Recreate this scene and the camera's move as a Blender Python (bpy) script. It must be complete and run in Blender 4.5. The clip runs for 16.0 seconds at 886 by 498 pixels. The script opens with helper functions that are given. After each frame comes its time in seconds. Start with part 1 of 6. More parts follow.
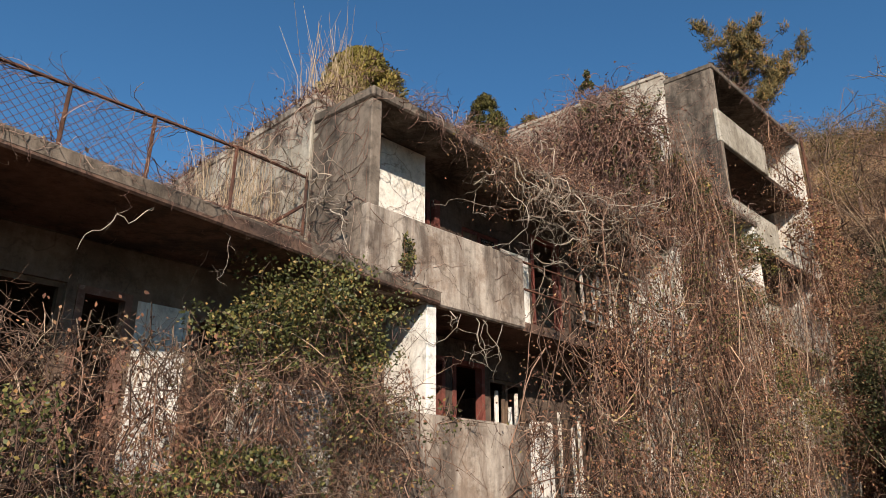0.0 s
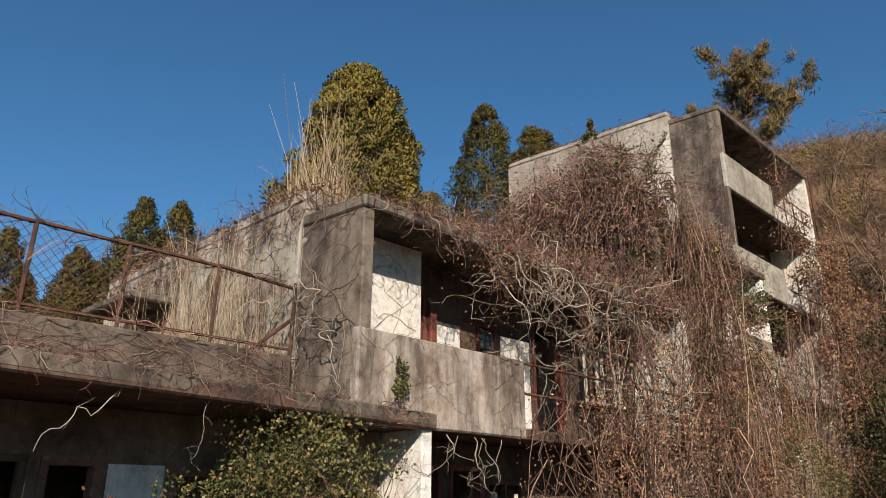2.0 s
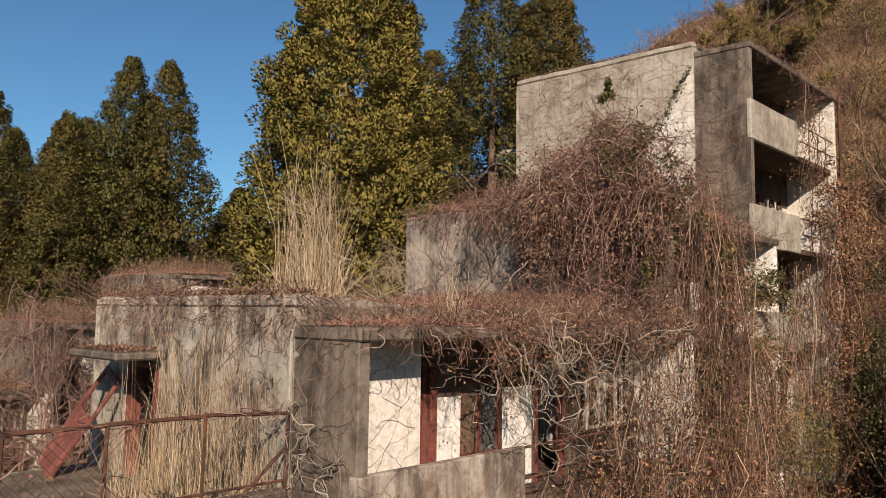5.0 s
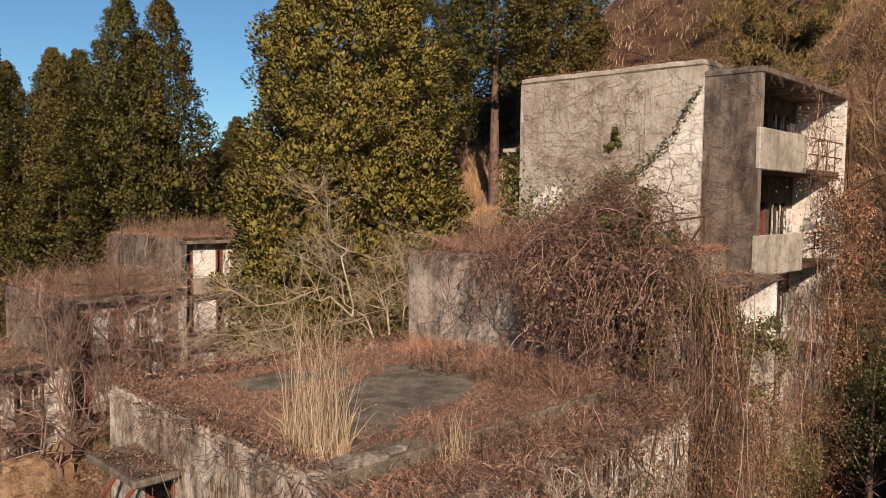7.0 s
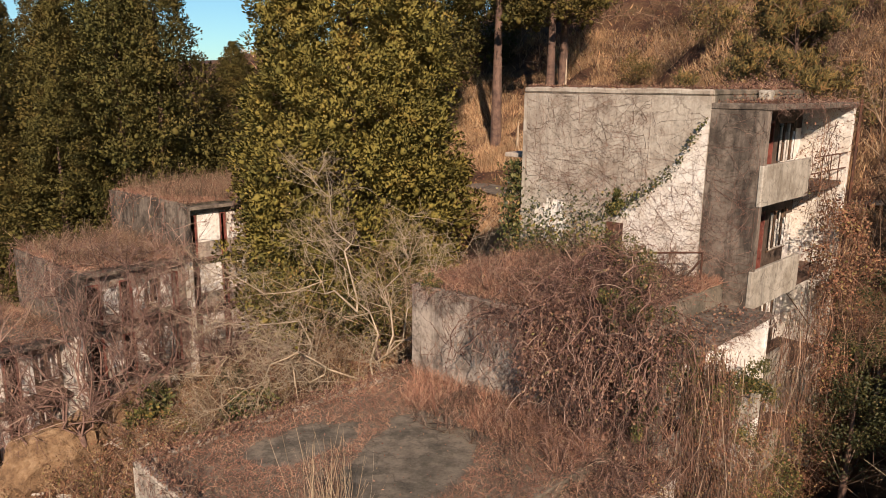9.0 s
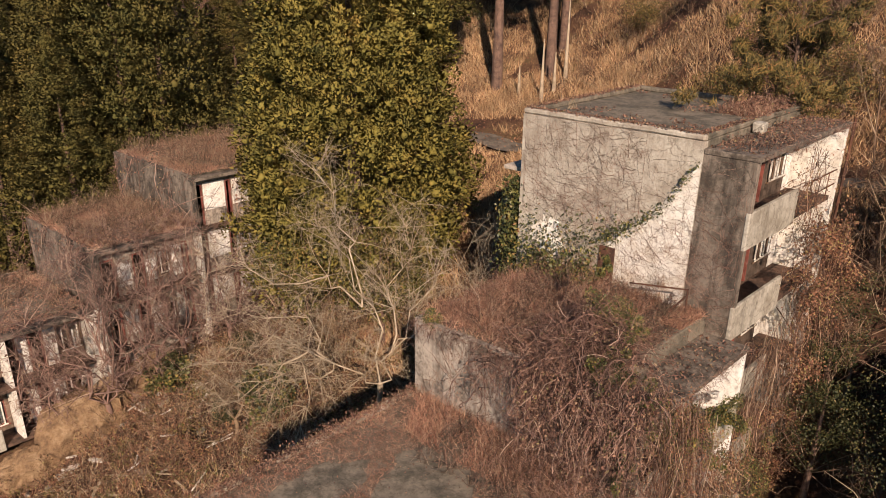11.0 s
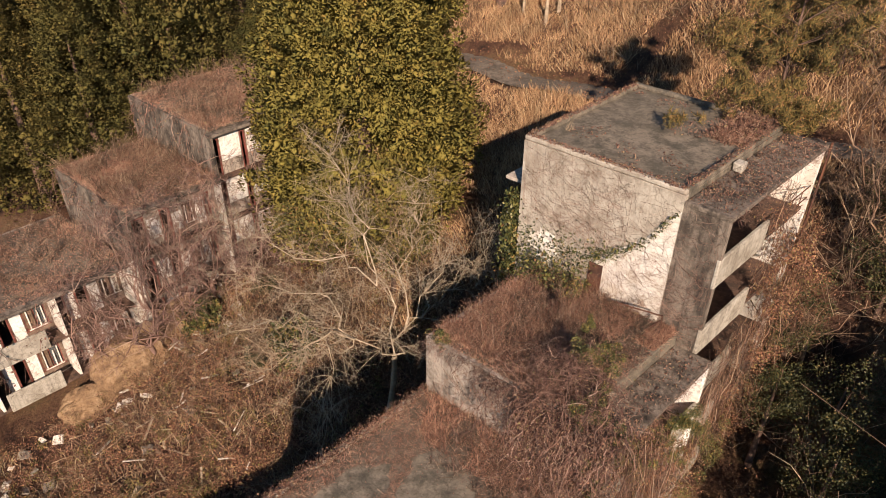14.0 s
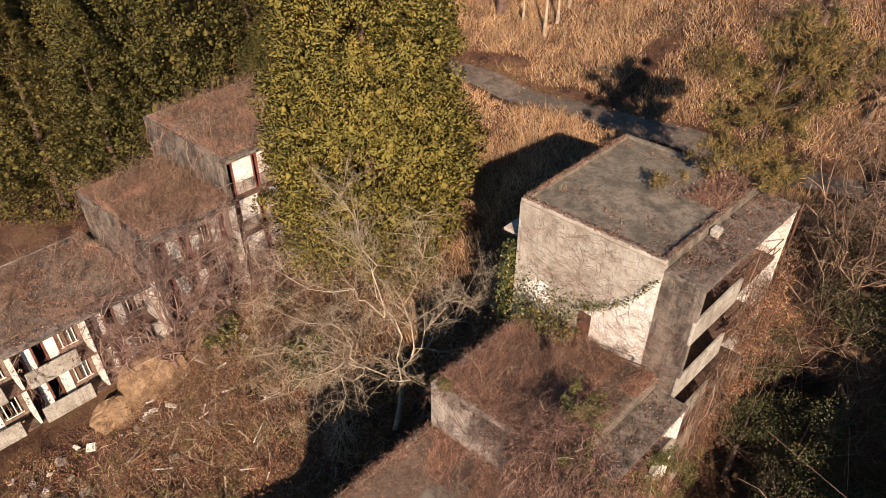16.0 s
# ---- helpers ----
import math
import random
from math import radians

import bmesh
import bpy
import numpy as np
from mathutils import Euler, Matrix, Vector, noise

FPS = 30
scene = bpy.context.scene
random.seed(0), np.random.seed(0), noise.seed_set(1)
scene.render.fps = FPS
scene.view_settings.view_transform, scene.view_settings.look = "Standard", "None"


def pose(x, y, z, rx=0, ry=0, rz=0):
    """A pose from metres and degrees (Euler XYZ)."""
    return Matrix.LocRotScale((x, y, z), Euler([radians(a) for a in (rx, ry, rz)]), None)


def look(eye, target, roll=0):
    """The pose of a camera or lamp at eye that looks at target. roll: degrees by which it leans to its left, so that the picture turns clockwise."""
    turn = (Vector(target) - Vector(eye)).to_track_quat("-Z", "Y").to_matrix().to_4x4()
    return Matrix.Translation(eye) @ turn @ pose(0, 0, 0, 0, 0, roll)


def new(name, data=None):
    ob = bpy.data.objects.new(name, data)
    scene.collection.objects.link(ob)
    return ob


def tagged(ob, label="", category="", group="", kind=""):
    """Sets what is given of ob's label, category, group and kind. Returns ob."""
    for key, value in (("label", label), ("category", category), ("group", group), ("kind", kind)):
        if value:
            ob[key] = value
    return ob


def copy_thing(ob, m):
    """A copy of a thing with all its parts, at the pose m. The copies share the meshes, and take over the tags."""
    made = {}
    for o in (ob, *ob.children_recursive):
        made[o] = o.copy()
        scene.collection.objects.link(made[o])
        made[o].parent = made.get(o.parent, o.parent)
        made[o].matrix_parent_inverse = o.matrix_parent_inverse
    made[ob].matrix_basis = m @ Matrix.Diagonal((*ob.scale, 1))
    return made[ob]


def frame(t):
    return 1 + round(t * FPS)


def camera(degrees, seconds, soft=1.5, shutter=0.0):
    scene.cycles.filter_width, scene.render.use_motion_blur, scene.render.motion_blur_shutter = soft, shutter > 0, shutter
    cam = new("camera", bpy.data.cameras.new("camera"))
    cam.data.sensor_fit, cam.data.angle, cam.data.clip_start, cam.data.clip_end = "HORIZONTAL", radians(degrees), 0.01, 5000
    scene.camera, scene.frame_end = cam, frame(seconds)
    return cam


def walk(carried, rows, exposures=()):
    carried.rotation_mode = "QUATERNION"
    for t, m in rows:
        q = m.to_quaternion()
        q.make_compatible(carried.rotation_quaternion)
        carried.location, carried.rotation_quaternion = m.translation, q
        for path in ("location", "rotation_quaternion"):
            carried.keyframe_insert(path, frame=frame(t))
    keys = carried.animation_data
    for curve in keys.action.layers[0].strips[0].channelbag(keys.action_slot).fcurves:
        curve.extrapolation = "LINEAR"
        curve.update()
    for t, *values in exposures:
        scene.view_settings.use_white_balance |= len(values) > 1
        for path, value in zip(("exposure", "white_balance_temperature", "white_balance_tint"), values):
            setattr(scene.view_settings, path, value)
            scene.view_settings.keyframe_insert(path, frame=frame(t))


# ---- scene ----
cam = camera(62.7, 16.0, 0.75)
METRES, EYE, TILT, LEAN, TURN = 30.0, 3.5, 20.0, 0.0, 0.0
ROWS = [
    (0.0, 0.0, 0.0, 0.0, 0.0, 0.0, -0.0),
    (0.5, 0.0008, 0.0046, 0.0109, 0.01, -0.01, -0.04),
    (1.0, 0.0012, 0.0102, 0.0244, -0.01, -0.03, -0.09),
    (1.5, 0.0014, 0.0153, 0.0392, -0.02, -0.06, -0.15),
    (2.0, 0.0016, 0.0199, 0.0543, 0.01, -0.53, -0.14),
    (2.5, 0.0017, 0.025, 0.069, 0.04, -2.18, -0.11),
    (3.0, 0.0021, 0.0308, 0.0851, 0.06, -4.86, -0.04),
    (5.5, 0.0004, 0.0744, 0.2101, 0.28, -17.13, -0.76),
    (6.0, 0.0001, 0.0846, 0.2418, 0.27, -19.25, -0.5),
    (6.5, -0.0006, 0.0943, 0.2726, 0.31, -21.45, -0.51),
    (7.0, -0.0017, 0.1049, 0.304, 0.33, -23.68, -0.53),
    (7.5, -0.0025, 0.1176, 0.335, 0.34, -25.94, -0.55),
    (8.0, -0.0031, 0.1307, 0.3666, 0.36, -28.16, -0.54),
    (8.5, -0.0034, 0.144, 0.3983, 0.4, -30.38, -0.52),
    (9.0, -0.004, 0.1583, 0.4309, 0.43, -32.63, -0.5),
    (11.5, -0.0058, 0.2312, 0.6059, 0.48, -43.85, -0.39),
    (12.0, -0.0072, 0.2471, 0.6416, 0.49, -46.1, -0.36),
    (12.5, -0.009, 0.2622, 0.6772, 0.49, -48.29, -0.34),
    (13.0, -0.0098, 0.2783, 0.7128, 0.53, -50.53, -0.29),
    (13.5, -0.0116, 0.2935, 0.7489, 0.52, -52.75, -0.26),
    (14.0, -0.0128, 0.3094, 0.7844, 0.51, -54.75, -0.2),
    (14.5, -0.0136, 0.325, 0.819, 0.49, -56.06, -0.14),
    (15.0, -0.0145, 0.341, 0.853, 0.47, -56.91, -0.08),
    (15.5, -0.0158, 0.3568, 0.8897, 0.45, -57.7, -0.07),
    (16.0, -0.0157, 0.3732, 0.9266, 0.42, -58.61, -0.02),
]
walk(cam, [(t, pose(0, 0, EYE, TILT, LEAN, TURN) @ pose(METRES * x, METRES * y, METRES * z, 90 + pitch, roll, yaw)) for t, x, y, z, yaw, pitch, roll in ROWS],
     exposures=((0.0, 0.56, 6050, 9), (2.5, 0.34, 6000, 8), (3.2, 0.32, 6100, 9), (6.0, 0.32, 6700, 16), (9.0, 0.45, 6800, 18), (12.5, 0.53, 6800, 18), (16.0, 0.84, 6750, 18)))

# ---- world and sun ----
world = bpy.data.worlds.new("sky")
scene.world = world
world.use_nodes = True
wn = world.node_tree
sky = wn.nodes.new("ShaderNodeTexSky")
sky.sky_type = 'NISHITA'
sky.sun_disc = False
SUN_EL, SUN_X, SUN_Y = 29.0, 0.10, -1.0
sky.sun_elevation = radians(SUN_EL)
sky.sun_rotation = math.atan2(SUN_X, SUN_Y)
sky.air_density, sky.dust_density, sky.ozone_density = 1.0, 0.1, 1.0
wn.nodes["Background"].inputs[1].default_value = 0.064
clear = wn.nodes.new("ShaderNodeMix")
clear.data_type, clear.blend_type = 'RGBA', 'MULTIPLY'
clear.inputs[0].default_value = 1.0
clear.inputs[7].default_value = (0.60, 1.0, 1.22, 1)
wn.links.new(sky.outputs[0], clear.inputs[6])
wn.links.new(clear.outputs[2], wn.nodes["Background"].inputs[0])
sun_data = bpy.data.lights.new("sun", 'SUN')
sun_data.energy, sun_data.angle, sun_data.color = 5.6, radians(0.5), (1.0, 0.86, 0.70)
sun = new("sun", sun_data)
_h = math.cos(radians(SUN_EL)) / math.hypot(SUN_X, SUN_Y)
sun.matrix_world = look((SUN_X * _h * 50, SUN_Y * _h * 50, math.sin(radians(SUN_EL)) * 50), (0, 0, 0))


# ---- materials ----
def mat(name, build, rough=0.9):
    m = bpy.data.materials.new(name)
    m.use_nodes = True
    nt = m.node_tree
    bsdf = nt.nodes["Principled BSDF"]
    bsdf.inputs["Roughness"].default_value = rough
    bsdf.inputs["Specular IOR Level"].default_value = 0.25
    build(nt, bsdf)
    return m


def noise_node(nt, scale, detail=6, rough=0.6, stretch=(1, 1, 1), coord="Object"):
    tc = nt.nodes.new("ShaderNodeTexCoord")
    mp = nt.nodes.new("ShaderNodeMapping")
    mp.inputs["Scale"].default_value = stretch
    n = nt.nodes.new("ShaderNodeTexNoise")
    n.inputs["Scale"].default_value, n.inputs["Detail"].default_value, n.inputs["Roughness"].default_value = scale, detail, rough
    nt.links.new(tc.outputs[coord], mp.inputs[0])
    nt.links.new(mp.outputs[0], n.inputs["Vector"])
    return n.outputs["Fac"]


def ramp(nt, fac, stops):
    r = nt.nodes.new("ShaderNodeValToRGB")
    while len(r.color_ramp.elements) < len(stops):
        r.color_ramp.elements.new(0.5)
    for e, (p, c) in zip(r.color_ramp.elements, stops):
        e.position, e.color = p, (*c, 1) if len(c) == 3 else c
    nt.links.new(fac, r.inputs[0])
    return r.outputs[0]


def mix(nt, fac, a, b, mode='MIX'):
    n = nt.nodes.new("ShaderNodeMix")
    n.data_type, n.blend_type = 'RGBA', mode
    for sock, v in ((n.inputs[0], fac), (n.inputs[6], a), (n.inputs[7], b)):
        if isinstance(v, (int, float)):
            sock.default_value = v
        elif isinstance(v, tuple):
            sock.default_value = (*v, 1)
        else:
            nt.links.new(v, sock)
    return n.outputs[2]


def bump(nt, bsdf, height, strength=0.5, dist=0.02):
    b = nt.nodes.new("ShaderNodeBump")
    b.inputs["Strength"].default_value, b.inputs["Distance"].default_value = strength, dist
    nt.links.new(height, b.inputs["Height"])
    nt.links.new(b.outputs[0], bsdf.inputs["Normal"])


def weathered(base, stain, streak, speck, amount=0.5, streak_lo=0.48):
    """Old cement: blotches, dark rain streaks that run down, fine grain, speckled lichen."""
    def build(nt, bsdf):
        big = ramp(nt, noise_node(nt, 0.32, 5, 0.6), [(0.40, (0, 0, 0)), (0.60, (1, 1, 1))])
        blot = ramp(nt, noise_node(nt, 1.3, 9, 0.72), [(0.40, stain), (0.54, base)])
        blot = mix(nt, mix(nt, 0.65, (0, 0, 0), big), blot, mix(nt, 0.55, blot, stain))
        fine = noise_node(nt, 14, 8, 0.7)
        run = ramp(nt, noise_node(nt, 1.0, 7, 0.65, (2.2, 2.2, 0.45)), [(streak_lo + 0.03, (0, 0, 0)), (streak_lo + 0.20, (1, 1, 1))])
        thin = ramp(nt, noise_node(nt, 1.0, 5, 0.6, (11, 11, 0.5)), [(0.50, (0, 0, 0)), (0.70, (1, 1, 1))])
        c = mix(nt, mix(nt, amount, (0, 0, 0), run), blot, streak)
        c = mix(nt, mix(nt, 0.22 * amount, (0, 0, 0), thin), c, streak)
        lich = ramp(nt, noise_node(nt, 5.5, 7, 0.7), [(0.56, (0, 0, 0)), (0.68, (1, 1, 1))])
        c = mix(nt, mix(nt, 0.6, (0, 0, 0), lich), c, speck)
        c = mix(nt, 0.35, c, ramp(nt, fine, [(0.3, (0.35, 0.35, 0.35)), (0.7, (1, 1, 1))]), 'MULTIPLY')
        grit = ramp(nt, noise_node(nt, 4.2, 12, 0.78), [(0.36, (0.45, 0.43, 0.41)), (0.46, (0.92, 0.91, 0.90)), (0.66, (1.15, 1.15, 1.15))])
        c = mix(nt, 0.75, c, grit, 'MULTIPLY')
        drip = ramp(nt, noise_node(nt, 1.0, 9, 0.7, (4, 4, 0.3)), [(0.52, (0, 0, 0)), (0.60, (1, 1, 1))])
        c = mix(nt, mix(nt, 0.6 * amount, (0, 0, 0), drip), c, mix(nt, 0.5, streak, stain))
        crack = nt.nodes.new("ShaderNodeTexVoronoi")
        crack.feature = 'DISTANCE_TO_EDGE'
        crack.inputs["Scale"].default_value = 0.55
        warp = nt.nodes.new("ShaderNodeTexNoise")
        warp.inputs["Scale"].default_value, warp.inputs["Detail"].default_value = 1.6, 8
        tc = nt.nodes.new("ShaderNodeTexCoord")
        nt.links.new(tc.outputs["Object"], warp.inputs["Vector"])
        add = nt.nodes.new("ShaderNodeVectorMath")
        nt.links.new(tc.outputs["Object"], add.inputs[0])
        nt.links.new(warp.outputs["Color"], add.inputs[1])
        nt.links.new(add.outputs[0], crack.inputs["Vector"])
        line = ramp(nt, crack.outputs["Distance"], [(0.0, (1, 1, 1)), (0.012, (0, 0, 0))])
        c = mix(nt, mix(nt, 0.6, (0, 0, 0), line), c, streak)
        nt.links.new(c, bsdf.inputs["Base Color"])
        bump(nt, bsdf, fine, 0.5, 0.03)
    return build


def varied(stops, scale=0.0, source="island", grain=0.0):
    """Colour that changes from leaf to leaf (or object to object), with patches over metres."""
    def build(nt, bsdf):
        if source == "island":
            r = nt.nodes.new("ShaderNodeNewGeometry").outputs["Random Per Island"]
        else:
            r = nt.nodes.new("ShaderNodeObjectInfo").outputs["Random"]
        c = ramp(nt, r, stops)
        if scale:
            c = mix(nt, 0.75, c, ramp(nt, noise_node(nt, scale, 4), [(0.3, (0.35, 0.36, 0.36)), (0.7, (1.15, 1.1, 1.05))]), 'MULTIPLY')
        nt.links.new(c, bsdf.inputs["Base Color"])
    return build


concrete = mat("grey_concrete", weathered((0.47, 0.395, 0.32), (0.185, 0.147, 0.116), (0.03, 0.024, 0.019), (0.12, 0.10, 0.075), 0.7, 0.49))
concrete_pale = mat("pale_concrete", weathered((0.46, 0.415, 0.34), (0.28, 0.24, 0.185), (0.07, 0.056, 0.044), (0.26, 0.22, 0.17), 0.6, 0.52))
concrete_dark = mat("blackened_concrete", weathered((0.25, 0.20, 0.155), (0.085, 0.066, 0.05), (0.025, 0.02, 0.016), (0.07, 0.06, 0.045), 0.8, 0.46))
# brown base stands in for shade on the near block's wall under the eave
plaster_brown = mat("shade_brown_plaster", weathered((0.25, 0.172, 0.125), (0.125, 0.085, 0.06), (0.07, 0.05, 0.038), (0.16, 0.12, 0.085), 0.6, 0.52))
plaster_white = mat("bright_plaster", weathered((0.85, 0.81, 0.75), (0.72, 0.65, 0.56), (0.2, 0.15, 0.11), (0.4, 0.33, 0.26), 0.4, 0.6))
plaster = mat("white_plaster", weathered((0.80, 0.75, 0.67), (0.64, 0.56, 0.46), (0.22, 0.165, 0.12), (0.42, 0.35, 0.27), 0.35, 0.6))
# near-black base paints the shade of the balcony recesses into the walls
shaded_wall = mat("shade_dark_plaster", weathered((0.15, 0.105, 0.078), (0.075, 0.052, 0.038), (0.03, 0.022, 0.017), (0.10, 0.075, 0.055), 0.6, 0.5))
stained_parapet = mat("brown_streaked_concrete", weathered((0.52, 0.45, 0.37), (0.29, 0.215, 0.16), (0.08, 0.056, 0.042), (0.38, 0.31, 0.24), 0.85, 0.40))
smooth_cement = mat("pale_smooth_cement", weathered((0.47, 0.415, 0.335), (0.325, 0.268, 0.208), (0.11, 0.08, 0.058), (0.34, 0.295, 0.22), 0.6, 0.53))
mottled_concrete = mat("mottled_end_wall_concrete", weathered((0.58, 0.50, 0.40), (0.20, 0.152, 0.115), (0.03, 0.023, 0.018), (0.38, 0.31, 0.24), 0.85, 0.46))
mossy_parapet = mat("mossy_parapet_concrete", weathered((0.21, 0.165, 0.125), (0.085, 0.065, 0.05), (0.03, 0.023, 0.018), (0.13, 0.105, 0.07), 0.75, 0.46))
roof_concrete = mat("mossy_roof_concrete", weathered((0.235, 0.19, 0.14), (0.105, 0.09, 0.066), (0.05, 0.042, 0.032), (0.085, 0.076, 0.05), 0.45, 0.45))
# rust-stained, with the shade under slabs and eave also put into its base
soffit_mat = mat("stained_shade_soffit", weathered((0.17, 0.10, 0.07), (0.06, 0.04, 0.03), (0.025, 0.02, 0.016), (0.15, 0.07, 0.04), 0.5))
rust = mat("rusty_iron", weathered((0.16, 0.065, 0.035), (0.06, 0.03, 0.022), (0.05, 0.03, 0.02), (0.2, 0.11, 0.07), 0.5), 0.8)
red_paint = mat("faded_red_paint", weathered((0.25, 0.07, 0.05), (0.13, 0.04, 0.03), (0.12, 0.05, 0.035), (0.4, 0.25, 0.2), 0.4), 0.7)
old_wood = mat("brown_wood", weathered((0.21, 0.13, 0.08), (0.11, 0.07, 0.045), (0.06, 0.04, 0.03), (0.28, 0.2, 0.14), 0.6), 0.8)
pink_wood = mat("faded_pink_wood", weathered((0.27, 0.14, 0.10), (0.16, 0.085, 0.06), (0.09, 0.05, 0.037), (0.5, 0.36, 0.28), 0.5), 0.75)
asphalt = mat("grey_road", weathered((0.19, 0.155, 0.12), (0.10, 0.082, 0.064), (0.06, 0.05, 0.04), (0.24, 0.16, 0.10), 0.2))


def glass_build(nt, bsdf):
    bsdf.inputs["Base Color"].default_value = (0.25, 0.26, 0.25, 1)
    bsdf.inputs["Roughness"].default_value = 0.15
    bsdf.inputs["Transmission Weight"].default_value = 0.7


dirty_glass = mat("dusty_glass", glass_build, 0.15)


def soil_build(nt, bsdf):
    c = ramp(nt, noise_node(nt, 0.35, 9, 0.7), [(0.34, (0.03, 0.017, 0.012)), (0.46, (0.10, 0.05, 0.031)), (0.56, (0.17, 0.098, 0.054)), (0.68, (0.12, 0.092, 0.04))])
    f = noise_node(nt, 6, 9, 0.75)
    c = mix(nt, 0.7, c, ramp(nt, f, [(0.35, (0.25, 0.22, 0.2)), (0.65, (1.2, 1.1, 1.0))]), 'MULTIPLY')
    nt.links.new(c, bsdf.inputs["Base Color"])
    bump(nt, bsdf, f, 1.0, 0.25)


soil = mat("dead_leaf_soil", soil_build)


def twig_build(nt, bsdf):
    r = nt.nodes.new("ShaderNodeNewGeometry").outputs["Random Per Island"]
    c = ramp(nt, r, [(0.0, (0.035, 0.022, 0.018)), (0.45, (0.145, 0.092, 0.066)), (0.82, (0.31, 0.205, 0.148)), (1.0, (0.54, 0.43, 0.32))])
    patch = ramp(nt, noise_node(nt, 0.55, 5, 0.6), [(0.36, (0.48, 0.49, 0.44)), (0.5, (0.9, 0.83, 0.80)), (0.64, (1.15, 0.94, 0.82))])
    nt.links.new(mix(nt, 1.0, c, patch, 'MULTIPLY'), bsdf.inputs["Base Color"])


twig_brown = mat("brown_twigs", twig_build)
twig_mound = mat("reddish_vine_stems", varied([(0.0, (0.05, 0.028, 0.022)), (0.45, (0.19, 0.105, 0.08)), (0.85, (0.36, 0.22, 0.165)), (1.0, (0.50, 0.36, 0.28))], 0.9))
thatch = mat("red_brown_thatch", varied([(0.0, (0.16, 0.075, 0.052)), (0.5, (0.36, 0.18, 0.12)), (0.9, (0.50, 0.30, 0.20)), (1.0, (0.58, 0.42, 0.28))], 0.8))
twig_yard = mat("tan_brown_brush", varied([(0.0, (0.06, 0.034, 0.024)), (0.5, (0.21, 0.13, 0.085)), (0.88, (0.37, 0.25, 0.165)), (1.0, (0.52, 0.40, 0.27))], 0.5))
twig_red = mat("reddish_twigs", varied([(0.0, (0.12, 0.066, 0.054)), (0.6, (0.29, 0.175, 0.137)), (1.0, (0.46, 0.33, 0.25))], 0.4))
twig_tan = mat("tan_bare_branches", varied([(0.0, (0.14, 0.09, 0.055)), (0.6, (0.29, 0.195, 0.12)), (1.0, (0.52, 0.40, 0.27))], 0.4))
twig_grey = mat("grey_bare_branches", varied([(0.0, (0.24, 0.19, 0.145)), (1.0, (0.52, 0.44, 0.35))], 0.8))
dry_leaf = mat("withered_leaves", varied([(0.0, (0.07, 0.038, 0.027)), (0.4, (0.18, 0.088, 0.062)), (0.75, (0.27, 0.148, 0.10)), (0.92, (0.33, 0.215, 0.14)), (1.0, (0.24, 0.195, 0.08))], 0.6))
russet_leaf = mat("russet_leaves", varied([(0.0, (0.08, 0.04, 0.025)), (0.45, (0.23, 0.105, 0.062)), (0.75, (0.34, 0.17, 0.10)), (0.92, (0.36, 0.25, 0.12)), (1.0, (0.25, 0.21, 0.07))], 0.6))
green_leaf = mat("ivy_leaves", varied([(0.0, (0.032, 0.038, 0.014)), (0.5, (0.085, 0.092, 0.028)), (0.82, (0.18, 0.16, 0.048)), (0.93, (0.30, 0.21, 0.065)), (1.0, (0.26, 0.12, 0.055))], 0.9), 0.5)
dark_leaf = mat("dark_evergreen_leaves", varied([(0.0, (0.02, 0.026, 0.01)), (0.6, (0.06, 0.062, 0.02)), (0.9, (0.12, 0.105, 0.035)), (1.0, (0.20, 0.13, 0.06))], 0.5), 0.6)
straw = mat("dry_grass", varied([(0.0, (0.23, 0.12, 0.065)), (0.5, (0.45, 0.27, 0.145)), (0.85, (0.60, 0.40, 0.22)), (1.0, (0.70, 0.53, 0.33))], 0.55))
pale_reed = mat("pale_reed", varied([(0.0, (0.23, 0.155, 0.09)), (0.6, (0.42, 0.31, 0.19)), (1.0, (0.54, 0.42, 0.28))]))


def cedar_build(nt, bsdf, tone=(1.0, 1.0, 1.0)):
    tuft = ramp(nt, noise_node(nt, 0.9, 5, 0.6), [(0.30, (0.045, 0.046, 0.014)), (0.46, (0.105, 0.092, 0.025)), (0.58, (0.135, 0.112, 0.032)), (0.74, (0.17, 0.11, 0.036))])
    r = nt.nodes.new("ShaderNodeNewGeometry").outputs["Random Per Island"]
    c = mix(nt, 0.2, tuft, ramp(nt, r, [(0.0, (0.6, 0.6, 0.6)), (1.0, (1.25, 1.25, 1.2))]), 'MULTIPLY')
    o = nt.nodes.new("ShaderNodeObjectInfo").outputs["Random"]
    c = mix(nt, 0.5, c, ramp(nt, o, [(0.0, (0.75, 0.9, 0.8)), (1.0, (1.2, 1.0, 0.9))]), 'MULTIPLY')
    c = mix(nt, 0.12, c, ramp(nt, noise_node(nt, 7.0, 8, 0.75), [(0.36, (0.35, 0.35, 0.35)), (0.62, (1.35, 1.35, 1.3))]), 'MULTIPLY')
    c = mix(nt, 1.0, c, tone, 'MULTIPLY')
    nt.links.new(c, bsdf.inputs["Base Color"])


